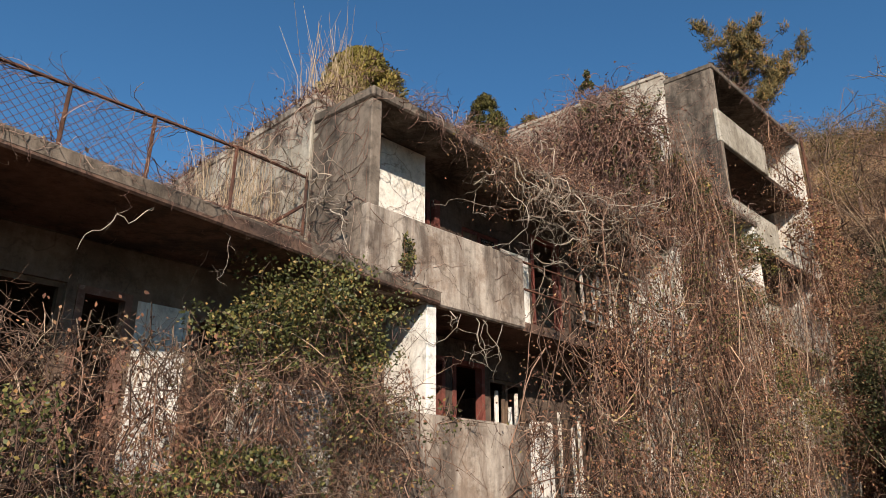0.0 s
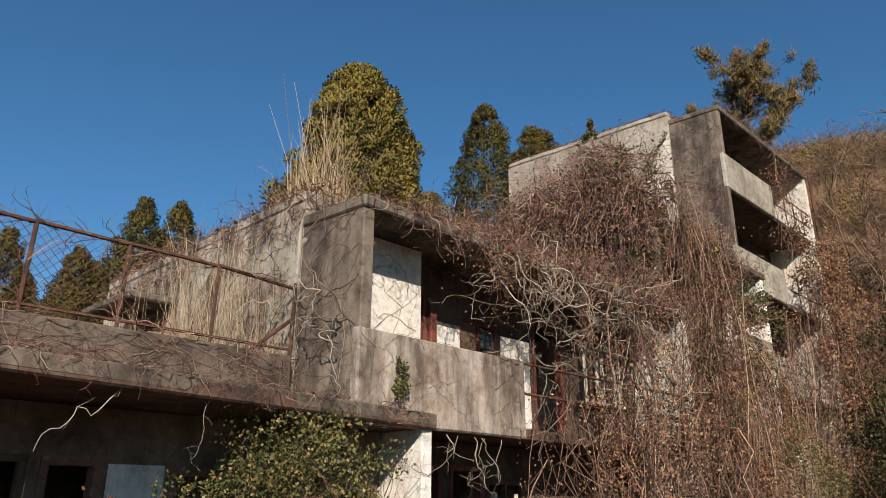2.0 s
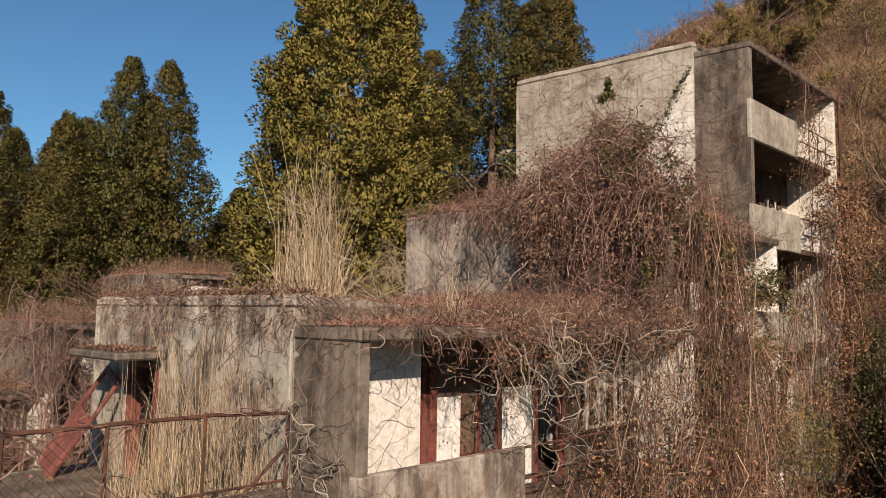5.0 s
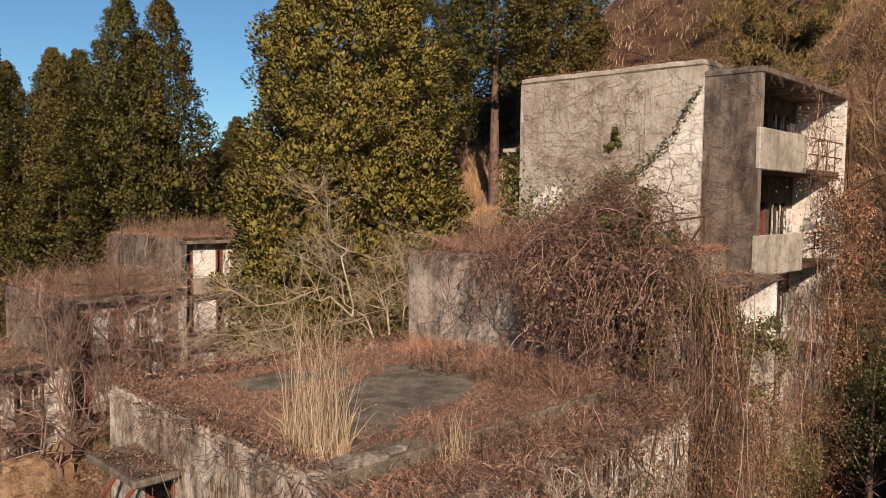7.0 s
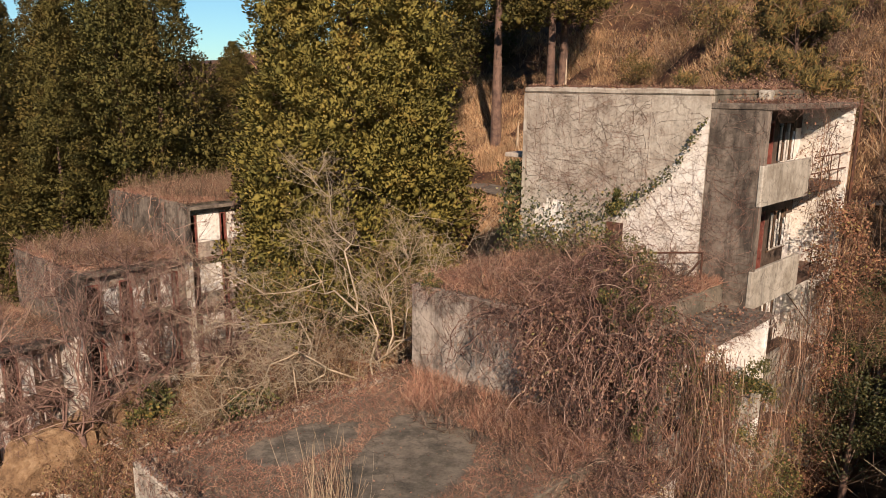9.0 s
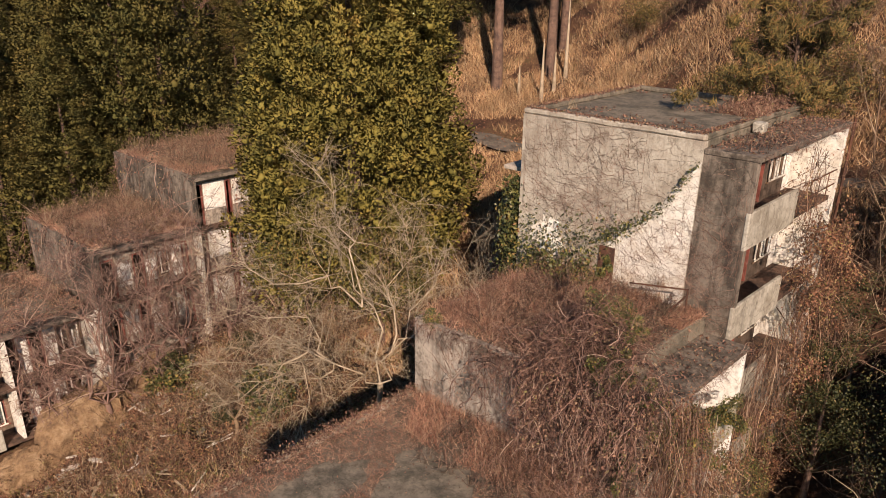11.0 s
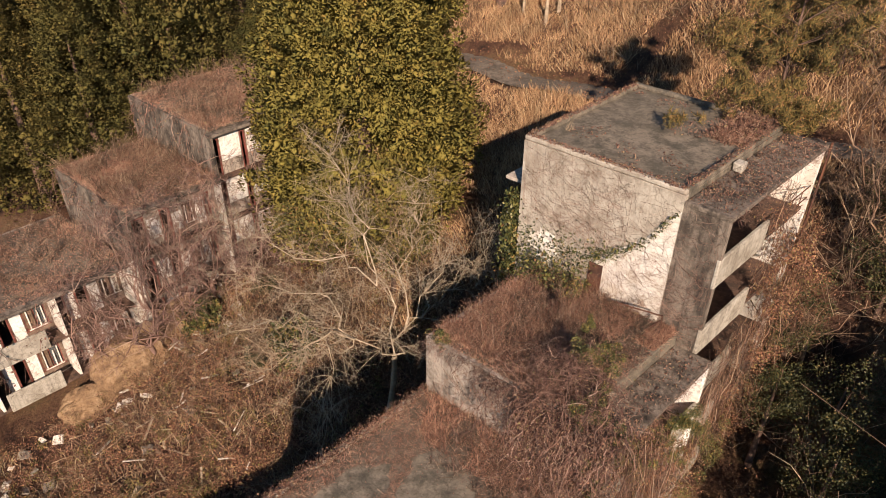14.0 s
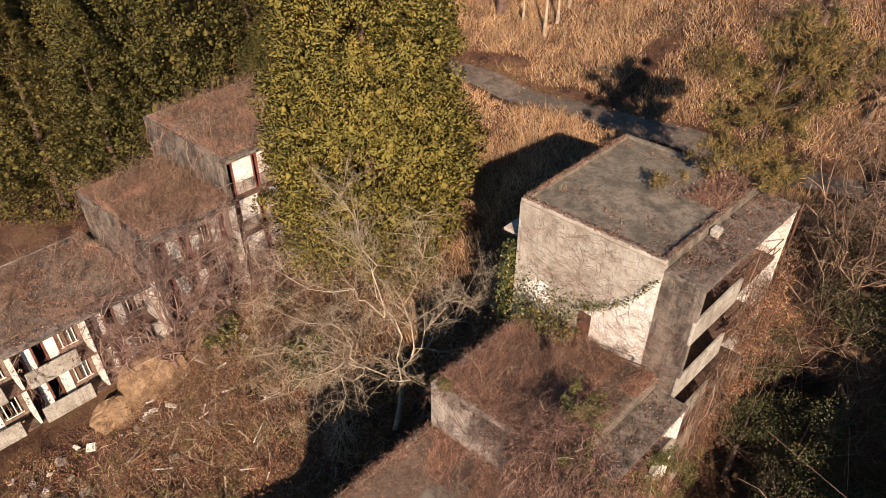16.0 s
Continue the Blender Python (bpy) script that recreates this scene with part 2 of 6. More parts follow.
cedar_leaf = mat("cedar_foliage", lambda nt, b: cedar_build(nt, b, (1.36, 1.33, 1.05)), 0.8)
cedar_dark = mat("dark_cedar_foliage", lambda nt, b: cedar_build(nt, b, (0.76, 0.72, 0.6)), 0.8)
pine_leaf = mat("pine_needles", varied([(0.0, (0.055, 0.055, 0.018)), (0.5, (0.15, 0.135, 0.035)), (0.85, (0.27, 0.20, 0.055)), (1.0, (0.26, 0.14, 0.055))], 0.6), 0.7)
ochre_needles = mat("ochre_needles", varied([(0.0, (0.06, 0.05, 0.018)), (0.5, (0.15, 0.115, 0.035)), (0.85, (0.27, 0.175, 0.055)), (1.0, (0.27, 0.13, 0.055))], 0.6), 0.7)
bark = mat("reddish_bark", weathered((0.20, 0.12, 0.085), (0.10, 0.06, 0.045), (0.05, 0.035, 0.03), (0.25, 0.18, 0.14), 0.6))
pale_bark = mat("pale_bark", weathered((0.50, 0.39, 0.27), (0.31, 0.23, 0.15), (0.16, 0.13, 0.10), (0.3, 0.3, 0.2), 0.3))


# ---- building helpers ----
U = Vector((math.cos(radians(45.0)), math.sin(radians(45.0))))
W = Vector((math.cos(radians(-39.5)), math.sin(radians(-39.5))))
ORIGIN = Vector((-0.96, 8.66))


def askew(a, b):
    """The second block's end wall stands a few degrees out of square: a as it runs back along b."""
    out = np.clip(-np.asarray(b) - 1.2, 0, 7.4) * (np.asarray(b) > -12)
    return a + 0.083 * out * np.clip((np.asarray(a) + 3) / 3, 0, 1) * np.clip((7 - np.asarray(a)) / 6, 0, 1)


def ab(a, b):
    p = ORIGIN + float(askew(a, b)) * U + b * W
    return p.x, p.y


def to_ab(x, y):
    dx, dy = x - ORIGIN.x, y - ORIGIN.y
    det = U.x * W.y - U.y * W.x
    return (dx * W.y - dy * W.x) / det, (U.x * dy - U.y * dx) / det


def part(name, bm, material, parent=None, label=""):
    if isinstance(bm, bpy.types.Mesh):
        me = bm
    else:
        me = bpy.data.meshes.new(name)
        bm.to_mesh(me)
        bm.free()
    me.materials.append(material)
    ob = new(name, me)
    if parent is not None:
        ob.parent = parent
    if label:
        ob["label"] = label
    return ob


def thing(name, label, category, group="", kind=""):
    return tagged(new(name), label, category, group, kind)


def slab(bm, a0, a1, b0, b1, z0, z1, skew=0.0):
    """A block in the plan of the houses: a runs along the row, b towards its front."""
    vs = [bm.verts.new((*ab(a, b), z)) for z in (z0, z1) for a, b in ((a0, b0), (a1, b0), (a1, b1), (a0, b1))]
    for f in ((0, 1, 2, 3), (7, 6, 5, 4), (4, 5, 1, 0), (5, 6, 2, 1), (6, 7, 3, 2), (7, 4, 0, 3)):
        bm.faces.new([vs[i] for i in f])


def worn(bm, width=0.025, jitter=0.012, cuts=0):
    """Chipped edges."""
    if cuts:
        long_edges = [e for e in bm.edges if e.calc_length() > 1.2]
        bmesh.ops.subdivide_edges(bm, edges=long_edges, cuts=cuts, use_grid_fill=True)
    bmesh.ops.recalc_face_normals(bm, faces=bm.faces)
    bmesh.ops.bevel(bm, geom=list(bm.edges), offset=width, segments=1, affect='EDGES', clamp_overlap=True)
    for v in bm.verts:
        v.co += Vector(noise.noise_vector(v.co * 2.3)) * jitter


def blk(name, box, material, parent, label="", wear=0.02, cuts=0):
    bm = bmesh.new()
    slab(bm, *box)
    if wear:
        worn(bm, wear, wear * 0.5, cuts)
    else:
        bmesh.ops.recalc_face_normals(bm, faces=bm.faces)
    return part(name, bm, material, parent, label)


def mesh_np(name, V, F):
    me = bpy.data.meshes.new(name)
    V, F = np.asarray(V, np.float32), np.asarray(F, np.int32)
    k = F.shape[1]
    me.vertices.add(len(V))
    me.vertices.foreach_set("co", V.ravel())
    me.loops.add(F.size)
    me.loops.foreach_set("vertex_index", F.ravel())
    me.polygons.add(len(F))
    me.polygons.foreach_set("loop_start", np.arange(0, F.size, k, dtype=np.int32))
    me.update(calc_edges=True)
    return me


# ---- ground ----
def smooth(x, lo, hi):
    t = np.clip((x - lo) / (hi - lo), 0, 1)
    return t * t * (3 - 2 * t)


PROFILE_A = [-60, -10, 5, 9, 14, 18, 23, 28, 30.5, 33.6, 36, 44, 54, 60, 140, 400]
PROFILE_Z = [-4, -1.0, 0.3, 1.0, 2.6, 5.5, 10.0, 11.4, 11.9, 12.1, 14.0, 23.5, 29.5, 33.5, 68, 115]
YARD_A = [-60, 0, 3, 8, 14, 20, 25.5, 31, 34.5, 37, 42, 50, 60, 80, 140, 400]
YARD_Z = [-5, -2.0, -1.3, 0.8, 1.9, 3.6, 8.0, 10.2, 10.6, 12.0, 13.8, 20, 29, 45, 72, 100]


def ground_z(x, y):
    x, y = np.asarray(x, float), np.asarray(y, float)
    det = U.x * W.y - U.y * W.x
    dx, dy = x - ORIGIN.x, y - ORIGIN.y
    a, b = (dx * W.y - dy * W.x) / det, (U.x * dy - U.y * dx) / det
    z = np.interp(a, PROFILE_A, PROFILE_Z)
    front = smooth(b, -9.5, -7.5) * (1 - smooth(a, 20, 24.5))
    z = z * (1 - front) + np.minimum(z, 2.0) * front
    left = smooth(-b, 11, 25)
    z = z * (1 - left) + left * np.interp(a, YARD_A, YARD_Z)
    z = z - smooth(-b, 34, 60) * smooth(a, 40, 70) * np.maximum(z - 17, 0) * 0.85
    z = z + smooth(b, 11, 28) * 10 * smooth(a, 4, 24)
    z = z + 0.35 * np.sin(x * 0.7 + 1.3 * np.sin(y * 0.31)) * np.cos(y * 0.53) * 0.6
    return z


def make_ground():
    xs = np.concatenate([np.linspace(-900, -70, 14), np.linspace(-60, 60, 150), np.linspace(70, 900, 14)])
    ys = np.concatenate([np.linspace(-900, -40, 12), np.linspace(-30, 90, 150), np.linspace(100, 1500, 22)])
    X, Y = np.meshgrid(xs, ys)
    Z = ground_z(X, Y)
    V = np.stack([X, Y, Z], -1).reshape(-1, 3)
    n, m = len(xs), len(ys)
    i = np.arange(m - 1)[:, None] * n + np.arange(n - 1)[None]
    F = np.stack([i, i + 1, i + n + 1, i + n], -1).reshape(-1, 4)
    me = mesh_np("ground", V, F)
    me.polygons.foreach_set("use_smooth", np.ones(len(F), bool))
    tagged(part("ground", me, soil), "sloping ground under dead leaves and dry grass", "ground", kind="structure")


make_ground()


# ---- apartment blocks ----
def grid_wall(bm, plane, at, thick, s0, s1, z0, z1, holes):
    """One connected wall with openings (from, to, bottom, top). plane 'a': it runs along the row, its front at b = at; 'b': across it, its face at a = at."""
    S = sorted({s0, s1, *(h[0] for h in holes), *(h[1] for h in holes)})
    Z = sorted({z0, z1, *(h[2] for h in holes), *(h[3] for h in holes)})
    S, Z = [s for s in S if s0 <= s <= s1], [z for z in Z if z0 <= z <= z1]

    def solid(i, j):
        if not (0 <= i < len(S) - 1 and 0 <= j < len(Z) - 1):
            return False
        s, z = (S[i] + S[i + 1]) / 2, (Z[j] + Z[j + 1]) / 2
        return not any(h[0] < s < h[1] and h[2] < z < h[3] for h in holes)

    made = {}

    def v(i, j, k):
        if (i, j, k) not in made:
            d = at - thick * k
            made[i, j, k] = bm.verts.new((*(ab(S[i], d) if plane == 'a' else ab(d, S[i])), Z[j]))
        return made[i, j, k]

    for i in range(len(S) - 1):
        for j in range(len(Z) - 1):
            if solid(i, j):
                for k in (0, 1):
                    bm.faces.new([v(i, j, k), v(i + 1, j, k), v(i + 1, j + 1, k), v(i, j + 1, k)])
                for di, dj, e in ((-1, 0, ((i, j), (i, j + 1))), (1, 0, ((i + 1, j), (i + 1, j + 1))), (0, -1, ((i, j), (i + 1, j))), (0, 1, ((i, j + 1), (i + 1, j + 1)))):
                    if not solid(i + di, j + dj):
                        (p, q), (r, s) = e
                        bm.faces.new([v(p, q, 0), v(r, s, 0), v(r, s, 1), v(p, q, 1)])
    bmesh.ops.recalc_face_normals(bm, faces=bm.faces)


def wall(name, parent, material, plane, at, thick, s0, s1, z0, z1, holes=(), label="", wear=0.0):
    bm = bmesh.new()
    grid_wall(bm, plane, at, thick, s0, s1, z0, z1, list(holes))
    if wear:
        bmesh.ops.bevel(bm, geom=[e for e in bm.edges if len(e.link_faces) == 2 and e.calc_face_angle(0) > 0.5], offset=wear, segments=1, affect='EDGES', clamp_overlap=True)
    return part(name, bm, material, parent, label)


def window_unit(parent, a0, a1, b, z0, z1, material, style=0):
    """A sliding window: a frame with a mullion, one dusty pane, the other gone or boarded; a sill below."""
    t, mid = 0.06, (a0 + a1) / 2
    w = wall("window", parent, material, 'a', b - 0.03, 0.08, a0 + 0.002, a1 - 0.002, z0 + 0.002, z1 - 0.002, [(a0 + t, mid - 0.025, z0 + t, z1 - t), (mid + 0.025, a1 - t, z0 + t, z1 - t)])
    blk("sill", (a0 - 0.06, a1 + 0.06, b + 0.003, b + 0.07, z0 - 0.06, z0), material, w, wear=0.008)
    if style == 0:
        blk("pane", (mid + 0.03, a1 - t - 0.004, b - 0.07, b - 0.06, z0 + t + 0.004, z1 - t - 0.004), dirty_glass, w, wear=0)
    if style != 2:
        blk("board", (a0 + t + 0.004, mid - 0.03, b - 0.075, b - 0.055, z0 + t + 0.004, z1 - t - 0.004), old_wood, w, wear=0.004)
    return w


def door_frame(parent, a0, a1, b, z0, z1, material=None):
    wall("door_frame", parent, material or red_paint, 'a', b + 0.02, 0.14, a0 + 0.002, a1 - 0.002, z0 + 0.004, z1 - 0.002, [(a0 + 0.075, a1 - 0.075, z0 - 1, z1 - 0.08)])


def storey(e, a0, a1, back, front, z, top, depth, openings, parapet=(), posts=(), material=None, panels=(), bars=(), parapet_mat=None):
    """The balcony side of one storey. openings: (from, to, sill, head, style); sill 0 is a door."""
    wb = front - depth
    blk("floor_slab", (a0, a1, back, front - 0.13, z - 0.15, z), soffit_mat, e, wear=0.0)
    holes = [(o[0], o[1], z + o[2] if o[2] else z - 1, z + o[3]) for o in openings]
    wall("room_wall", e, material or plaster, 'a', wb, 0.14, a0, a1, z, top, holes, "streaked plaster room wall behind the balcony")
    for o in openings:
        if o[2]:
            window_unit(e, o[0], o[1], wb, z + o[2], z + o[3], old_wood if o[4] else red_paint, o[4])
        else:
            door_frame(e, o[0], o[1], wb, z, z + o[3], pink_wood if o[4] == 1 else None)
    for p0, p1 in parapet:
        blk("balcony_parapet", (p0, p1, front - 0.12, front + 0.015, z - 0.17, z + 0.98), parapet_mat or concrete_pale, e, "rain-streaked concrete balcony parapet", 0.025, 3)
    for p in posts:
        blk("balcony_divider", (p - 0.07, p + 0.07, wb + 0.003, front - 0.124, z + 0.002, top - 0.002), plaster, e, wear=0.012)
    # before the dark room walls these panels paint the sunlit lower wall
    for p0, p1, lo, hi in panels:
        blk("wall_panel", (p0, p1, wb + 0.003, wb + 0.02, z + lo, z + hi), plaster_white, e, "white plaster panel on the room wall", 0.004)
    for p0, p1, lo, hi, n in bars:
        for k in range(n):
            p = p0 + (p1 - p0) * (k + 0.5) / n
            blk("window_bar", (p - 0.03, p + 0.03, wb + 0.003, wb + 0.05, z + lo, z + hi - 0.12 * (k % 3)), (plaster, old_wood, plaster_white)[k % 3], e, wear=0.006)
        blk("window_rail", (p0, p1, wb + 0.051, wb + 0.09, z + lo - 0.05, z + lo + 0.01), plaster, e, wear=0.006)


def shell(label, a0, a1, back, front, base, roof, group, end_mat, depth, rim=0.0, main=None, end_holes=(), end0=None, rim_sides="0ab", far_mat=None, flare=0.0):
    """End walls, back wall and the two-level flat roof of a block: the roof over the balconies at 'roof', the main roof 'main' higher."""
    e = thing("apartment_block", label, "building", group)
    t, lo = 0.18, roof - 0.17
    wb = front - depth
    main = main or roof
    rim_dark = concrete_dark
    foot = base if end0 is None else end0
    wall("end_wall", e, end_mat, 'b', a0 + t, t, back, wb, foot, main - 0.02, end_holes, wear=0.008)
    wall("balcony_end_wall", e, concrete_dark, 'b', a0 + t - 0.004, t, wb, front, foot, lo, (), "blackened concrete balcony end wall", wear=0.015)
    wall("end_wall", e, far_mat or plaster, 'b', a1, t, back, front, base, lo, (), wear=0.015)
    wall("back_wall", e, concrete, 'a', back + t, t, a0 + t + 0.002, a1 - t - 0.002, base, main - 0.02)
    if flare:
        bm = bmesh.new()
        pts = [(a0, wb + 0.004), (a1 + 0.03, wb + 0.004), (a1 + 0.03, front + 0.05), (a0, front + flare)]
        vs = [bm.verts.new((*ab(*p), z)) for z in (lo, roof) for p in pts]
        for f in ((0, 1, 2, 3), (7, 6, 5, 4), (4, 5, 1, 0), (5, 6, 2, 1), (6, 7, 3, 2), (7, 4, 0, 3)):
            bm.faces.new([vs[i] for i in f])
        worn(bm, 0.02, 0.015, 9)
        part("balcony_roof", bm, soffit_mat, e, "flat concrete eave with stained, shade-darkened underside")
        bm = bmesh.new()
        d = Vector(ab(a0, front + flare)) - Vector(ab(a1, front + 0.05))
        n_ = Vector((-d.y, d.x)).normalized() * -0.03
        ends = [Vector(ab(a1 + 0.03, front + 0.055)), Vector(ab(a0, front + flare + 0.005))]
        vs = [bm.verts.new((p.x + o.x, p.y + o.y, z)) for z in (lo + 0.04, roof + 0.015) for p, o in ((ends[0], Vector((0, 0))), (ends[1], Vector((0, 0))), (ends[1], n_), (ends[0], n_))]
        for f in ((0, 1, 2, 3), (7, 6, 5, 4), (4, 5, 1, 0), (5, 6, 2, 1), (6, 7, 3, 2), (7, 4, 0, 3)):
            bm.faces.new([vs[i] for i in f])
        worn(bm, 0.01, 0.012, 12)
        part("eave_edge", bm, mossy_parapet, e, "chipped mossy concrete eave edge")
    else:
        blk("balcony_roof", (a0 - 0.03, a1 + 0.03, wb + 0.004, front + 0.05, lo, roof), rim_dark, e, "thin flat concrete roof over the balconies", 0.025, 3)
    blk("roof_slab", (a0 + t + 0.003, a1 + 0.02, back + t + 0.003, wb, lo, main), roof_concrete, e, "flat concrete roof, mossy and stained", 0.02)
    if rim:
        sides = {"0": (a0 - 0.006, a0 + 0.24, back - 0.006, wb + 0.004), "b": (a0 + 0.24, a1 - 0.2, back - 0.006, back + 0.2), "1": (a1 - 0.2, a1 + 0.025, back - 0.035, wb + 0.004),
                 "f": (a0 + 0.24, a1 - 0.2, wb - 0.22, wb + 0.006)}
        for k in rim_sides:
            if k in sides:
                p = sides[k]
                blk("roof_rim", (*p, main - 0.018, main + rim), end_mat, e, wear=0.035, cuts=9)
    return e


SET1, SET2 = "stepped apartment blocks", "ruined blocks across the yard"
# near low block: its flat roof is a terrace
block_a = shell("low concrete apartment block with a fenced roof terrace", -15.0, 1.24, -7.95, 0.0, -1.6, 6.33, SET1, concrete, 0.75, flare=2.45, far_mat=plaster_white)
storey(block_a, -14.8, 1.05, -7.7, 0.0, 3.7, 6.15, 0.75,
       [(-9.0, -7.6, 0.8, 1.95, 2), (-5.6, -4.6, 0.75, 1.95, 2), (-4.4, -3.12, 0.75, 1.97, 2), (-3.02, -2.46, 0, 1.97, 1), (-1.76, -1.3, 0, 1.9, 1)], [], [-6.2], material=plaster_brown)
# white only where sun falls below the eave: the lit wall painted as panels
blk("wall_panel", (-2.4, -1.82, -0.748, -0.735, 3.72, 5.62), plaster_white, block_a, "white plaster panel between door posts, standing for its sunlit part", 0.004)
blk("wall_panel", (-1.25, 0.2, -0.748, -0.735, 3.72, 4.95), plaster_white, block_a, "white panel standing for the sunlit wall behind the vines", 0.004)
storey(block_a, -14.8, 1.05, -7.7, 0.0, 0.55, 3.28, 1.1, [(-6, -4.3, 0.8, 1.95, 0), (-2.6, -1.6, 0, 1.95, 0)], [(-3.0, 0.9)])
blk("terrace_parapet", (-14.9, -0.16, -1.24, -1.02, 6.335, 7.04), mossy_parapet, block_a, "low stained concrete parapet under creepers", 0.03, 12)
# second block
B_DOOR = [(-6.3, -5.1, 5.0, 8.35)]
block_b = shell("weathered concrete apartment block with vine-hung balconies", 0.0, 8.55, -7.95, 0.0, -0.6, 9.05, SET1, mottled_concrete, 1.2, 0.16, 9.3, B_DOOR, end0=6.305, rim_sides="0b")
# dark wall colour paints the eave shade; white panels below paint the sunlit part
storey(block_b, 0.2, 8.35, -7.7, 0.0, 6.32, 8.87, 1.2, [(1.85, 2.34, 0, 2.2, 0), (3.12, 4.1, 0.62, 1.85, 0), (5.0, 5.9, 0, 2.2, 0), (6.4, 8.0, 0.75, 2.1, 2)], [(-0.03, 3.15)], [], shaded_wall,
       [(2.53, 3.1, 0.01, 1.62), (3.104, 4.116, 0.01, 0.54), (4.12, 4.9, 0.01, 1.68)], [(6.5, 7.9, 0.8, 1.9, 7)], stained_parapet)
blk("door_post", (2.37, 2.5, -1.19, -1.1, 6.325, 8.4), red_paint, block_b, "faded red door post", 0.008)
storey(block_b, 1.26, 8.35, -7.7, 0.0, 3.72, 6.15, 1.2, [(1.7, 2.7, 0, 2.1, 0), (2.87, 3.62, 0, 2.1, 0), (3.75, 4.7, 0.45, 1.9, 2), (6.4, 7.6, 0.7, 1.85, 2)], [(-0.1, 3.15)], [], shaded_wall,
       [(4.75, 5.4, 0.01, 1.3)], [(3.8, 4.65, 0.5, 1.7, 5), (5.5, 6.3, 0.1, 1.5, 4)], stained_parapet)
storey(block_b, 1.26, 8.35, -7.7, 0.0, 0.5, 3.23, 1.2, [(1.7, 2.5, 0, 1.98, 0), (3.4, 4.6, 0.7, 1.85, 1)], [(-0.1, 3.15)], [5.2], shaded_wall, [(4.7, 6.2, 0.01, 1.4)], (), stained_parapet)
blk("store_wall", (0.2, 1.8, -1.16, -0.76, 6.325, 8.865), plaster, block_b, "white plaster store beside the balcony", 0.01)
# third block, smothered
block_c = shell("vine-smothered concrete apartment block", 8.6, 14.45, -7.95, -0.5, -0.2, 11.3, SET1, concrete, 1.35, 0.0, 11.85, far_mat=plaster_white)
for z, top in ((8.4, 11.07), (5.45, 8.23), (2.5, 5.28)):
    storey(block_c, 8.8, 14.25, -7.7, -0.5, z, top, 1.35, [(9.6, 10.4, 0, 1.98, 0), (11.0, 12.2, 0.7, 1.85, 1), (12.9, 13.7, 0, 1.98, 0)], [(8.65, 11.6), (12.9, 14.42)], [], shaded_wall, [(10.45, 10.95, 0.01, 1.5), (12.25, 12.85, 0.01, 1.7), (13.75, 14.2, 0.01, 1.8)], [(11.05, 12.15, 0.75, 1.75, 6)])
# tallest block
block_d = shell("tall grey concrete apartment block against the hillside", 14.5, 21.7, -8.85, -1.1, -0.2, 16.9, SET1, smooth_cement, 1.55, 0.0, 17.1)
for z, top in ((14.3, 16.72), (11.35, 14.12), (8.4, 11.17), (5.45, 8.22), (2.5, 5.27)):
    storey(block_d, 14.7, 21.5, -8.6, -1.1, z, top, 1.55, [(14.95, 16.0, 0, 2.1, 0), (16.3, 17.9, 0.4, 2.05, 2), (18.3, 19.1, 0, 2.0, 0), (19.5, 20.9, 0.6, 1.95, 2)], [(14.47, 18.0)], [], shaded_wall,
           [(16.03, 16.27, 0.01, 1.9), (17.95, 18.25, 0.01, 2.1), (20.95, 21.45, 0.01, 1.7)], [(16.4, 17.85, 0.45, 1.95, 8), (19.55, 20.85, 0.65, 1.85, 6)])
for box in ((14.495, 14.72, -8.856, -2.66), (14.72, 21.5, -8.856, -8.62), (21.5, 21.75, -8.856, -2.66), (14.72, 21.5, -2.9, -2.66)):
    blk("roof_rim", (*box, 17.085, 17.28), smooth_cement if box[1] < 14.8 else roof_concrete, block_d, wear=0.05, cuts=11)
blk("door", (14.44, 14.497, -5.6, -5.05, 11.86, 13.2), rust, block_d, "rusty brown door", 0.01)
blk("canopy", (15.0, 16.4, -9.95, -8.9, 14.9, 15.05), concrete, block_d, wear=0.02)
blk("vent", (17.4, 17.8, -2.6, -2.25, 16.905, 17.25), concrete_pale, block_d, "broken vent stub", 0.05)


def bar(bm, p, q, r, n=6):
    p, q = Vector(p), Vector(q)
    m = Matrix.Translation((p + q) / 2) @ (q - p).to_track_quat("Z", "Y").to_matrix().to_4x4()
    bmesh.ops.create_cone(bm, cap_ends=True, segments=n, radius1=r, radius2=r, depth=(q - p).length, matrix=m)


def rod(name, p, q, r, material, parent, n=6):
    bm = bmesh.new()
    bar(bm, p, q, r, n)
    return part(name, bm, material, parent)


def at(a, b, z):
    return (*ab(a, b), z)


# door frame, canopy and fallen door on the second block's end wall
blk("canopy", (-0.75, -0.003, -6.75, -4.8, 8.42, 8.55), concrete_dark, block_b, "thin concrete canopy with broken edge", 0.03)
wall("door_frame", block_b, red_paint, 'b', 0.20, 0.22, -6.29, -5.11, 6.31, 8.34, [(-6.2, -5.2, 6.0, 8.25)])
fallen = thing("fallen_door", "faded red door with open upper half leaning against the end wall", "door")
foot_, head_ = Vector((*ab(-0.85, -7.3), 6.38)), Vector((*ab(-0.10, -6.6), 8.1))
ey = (head_ - foot_).normalized()
ex = Vector((W.x, W.y, 0.0))
ex = (ex - ex.dot(ey) * ey).normalized()
ez = ex.cross(ey)
dm = Matrix.Translation((foot_ + head_) / 2) @ Matrix((ex, ey, ez)).transposed().to_4x4()
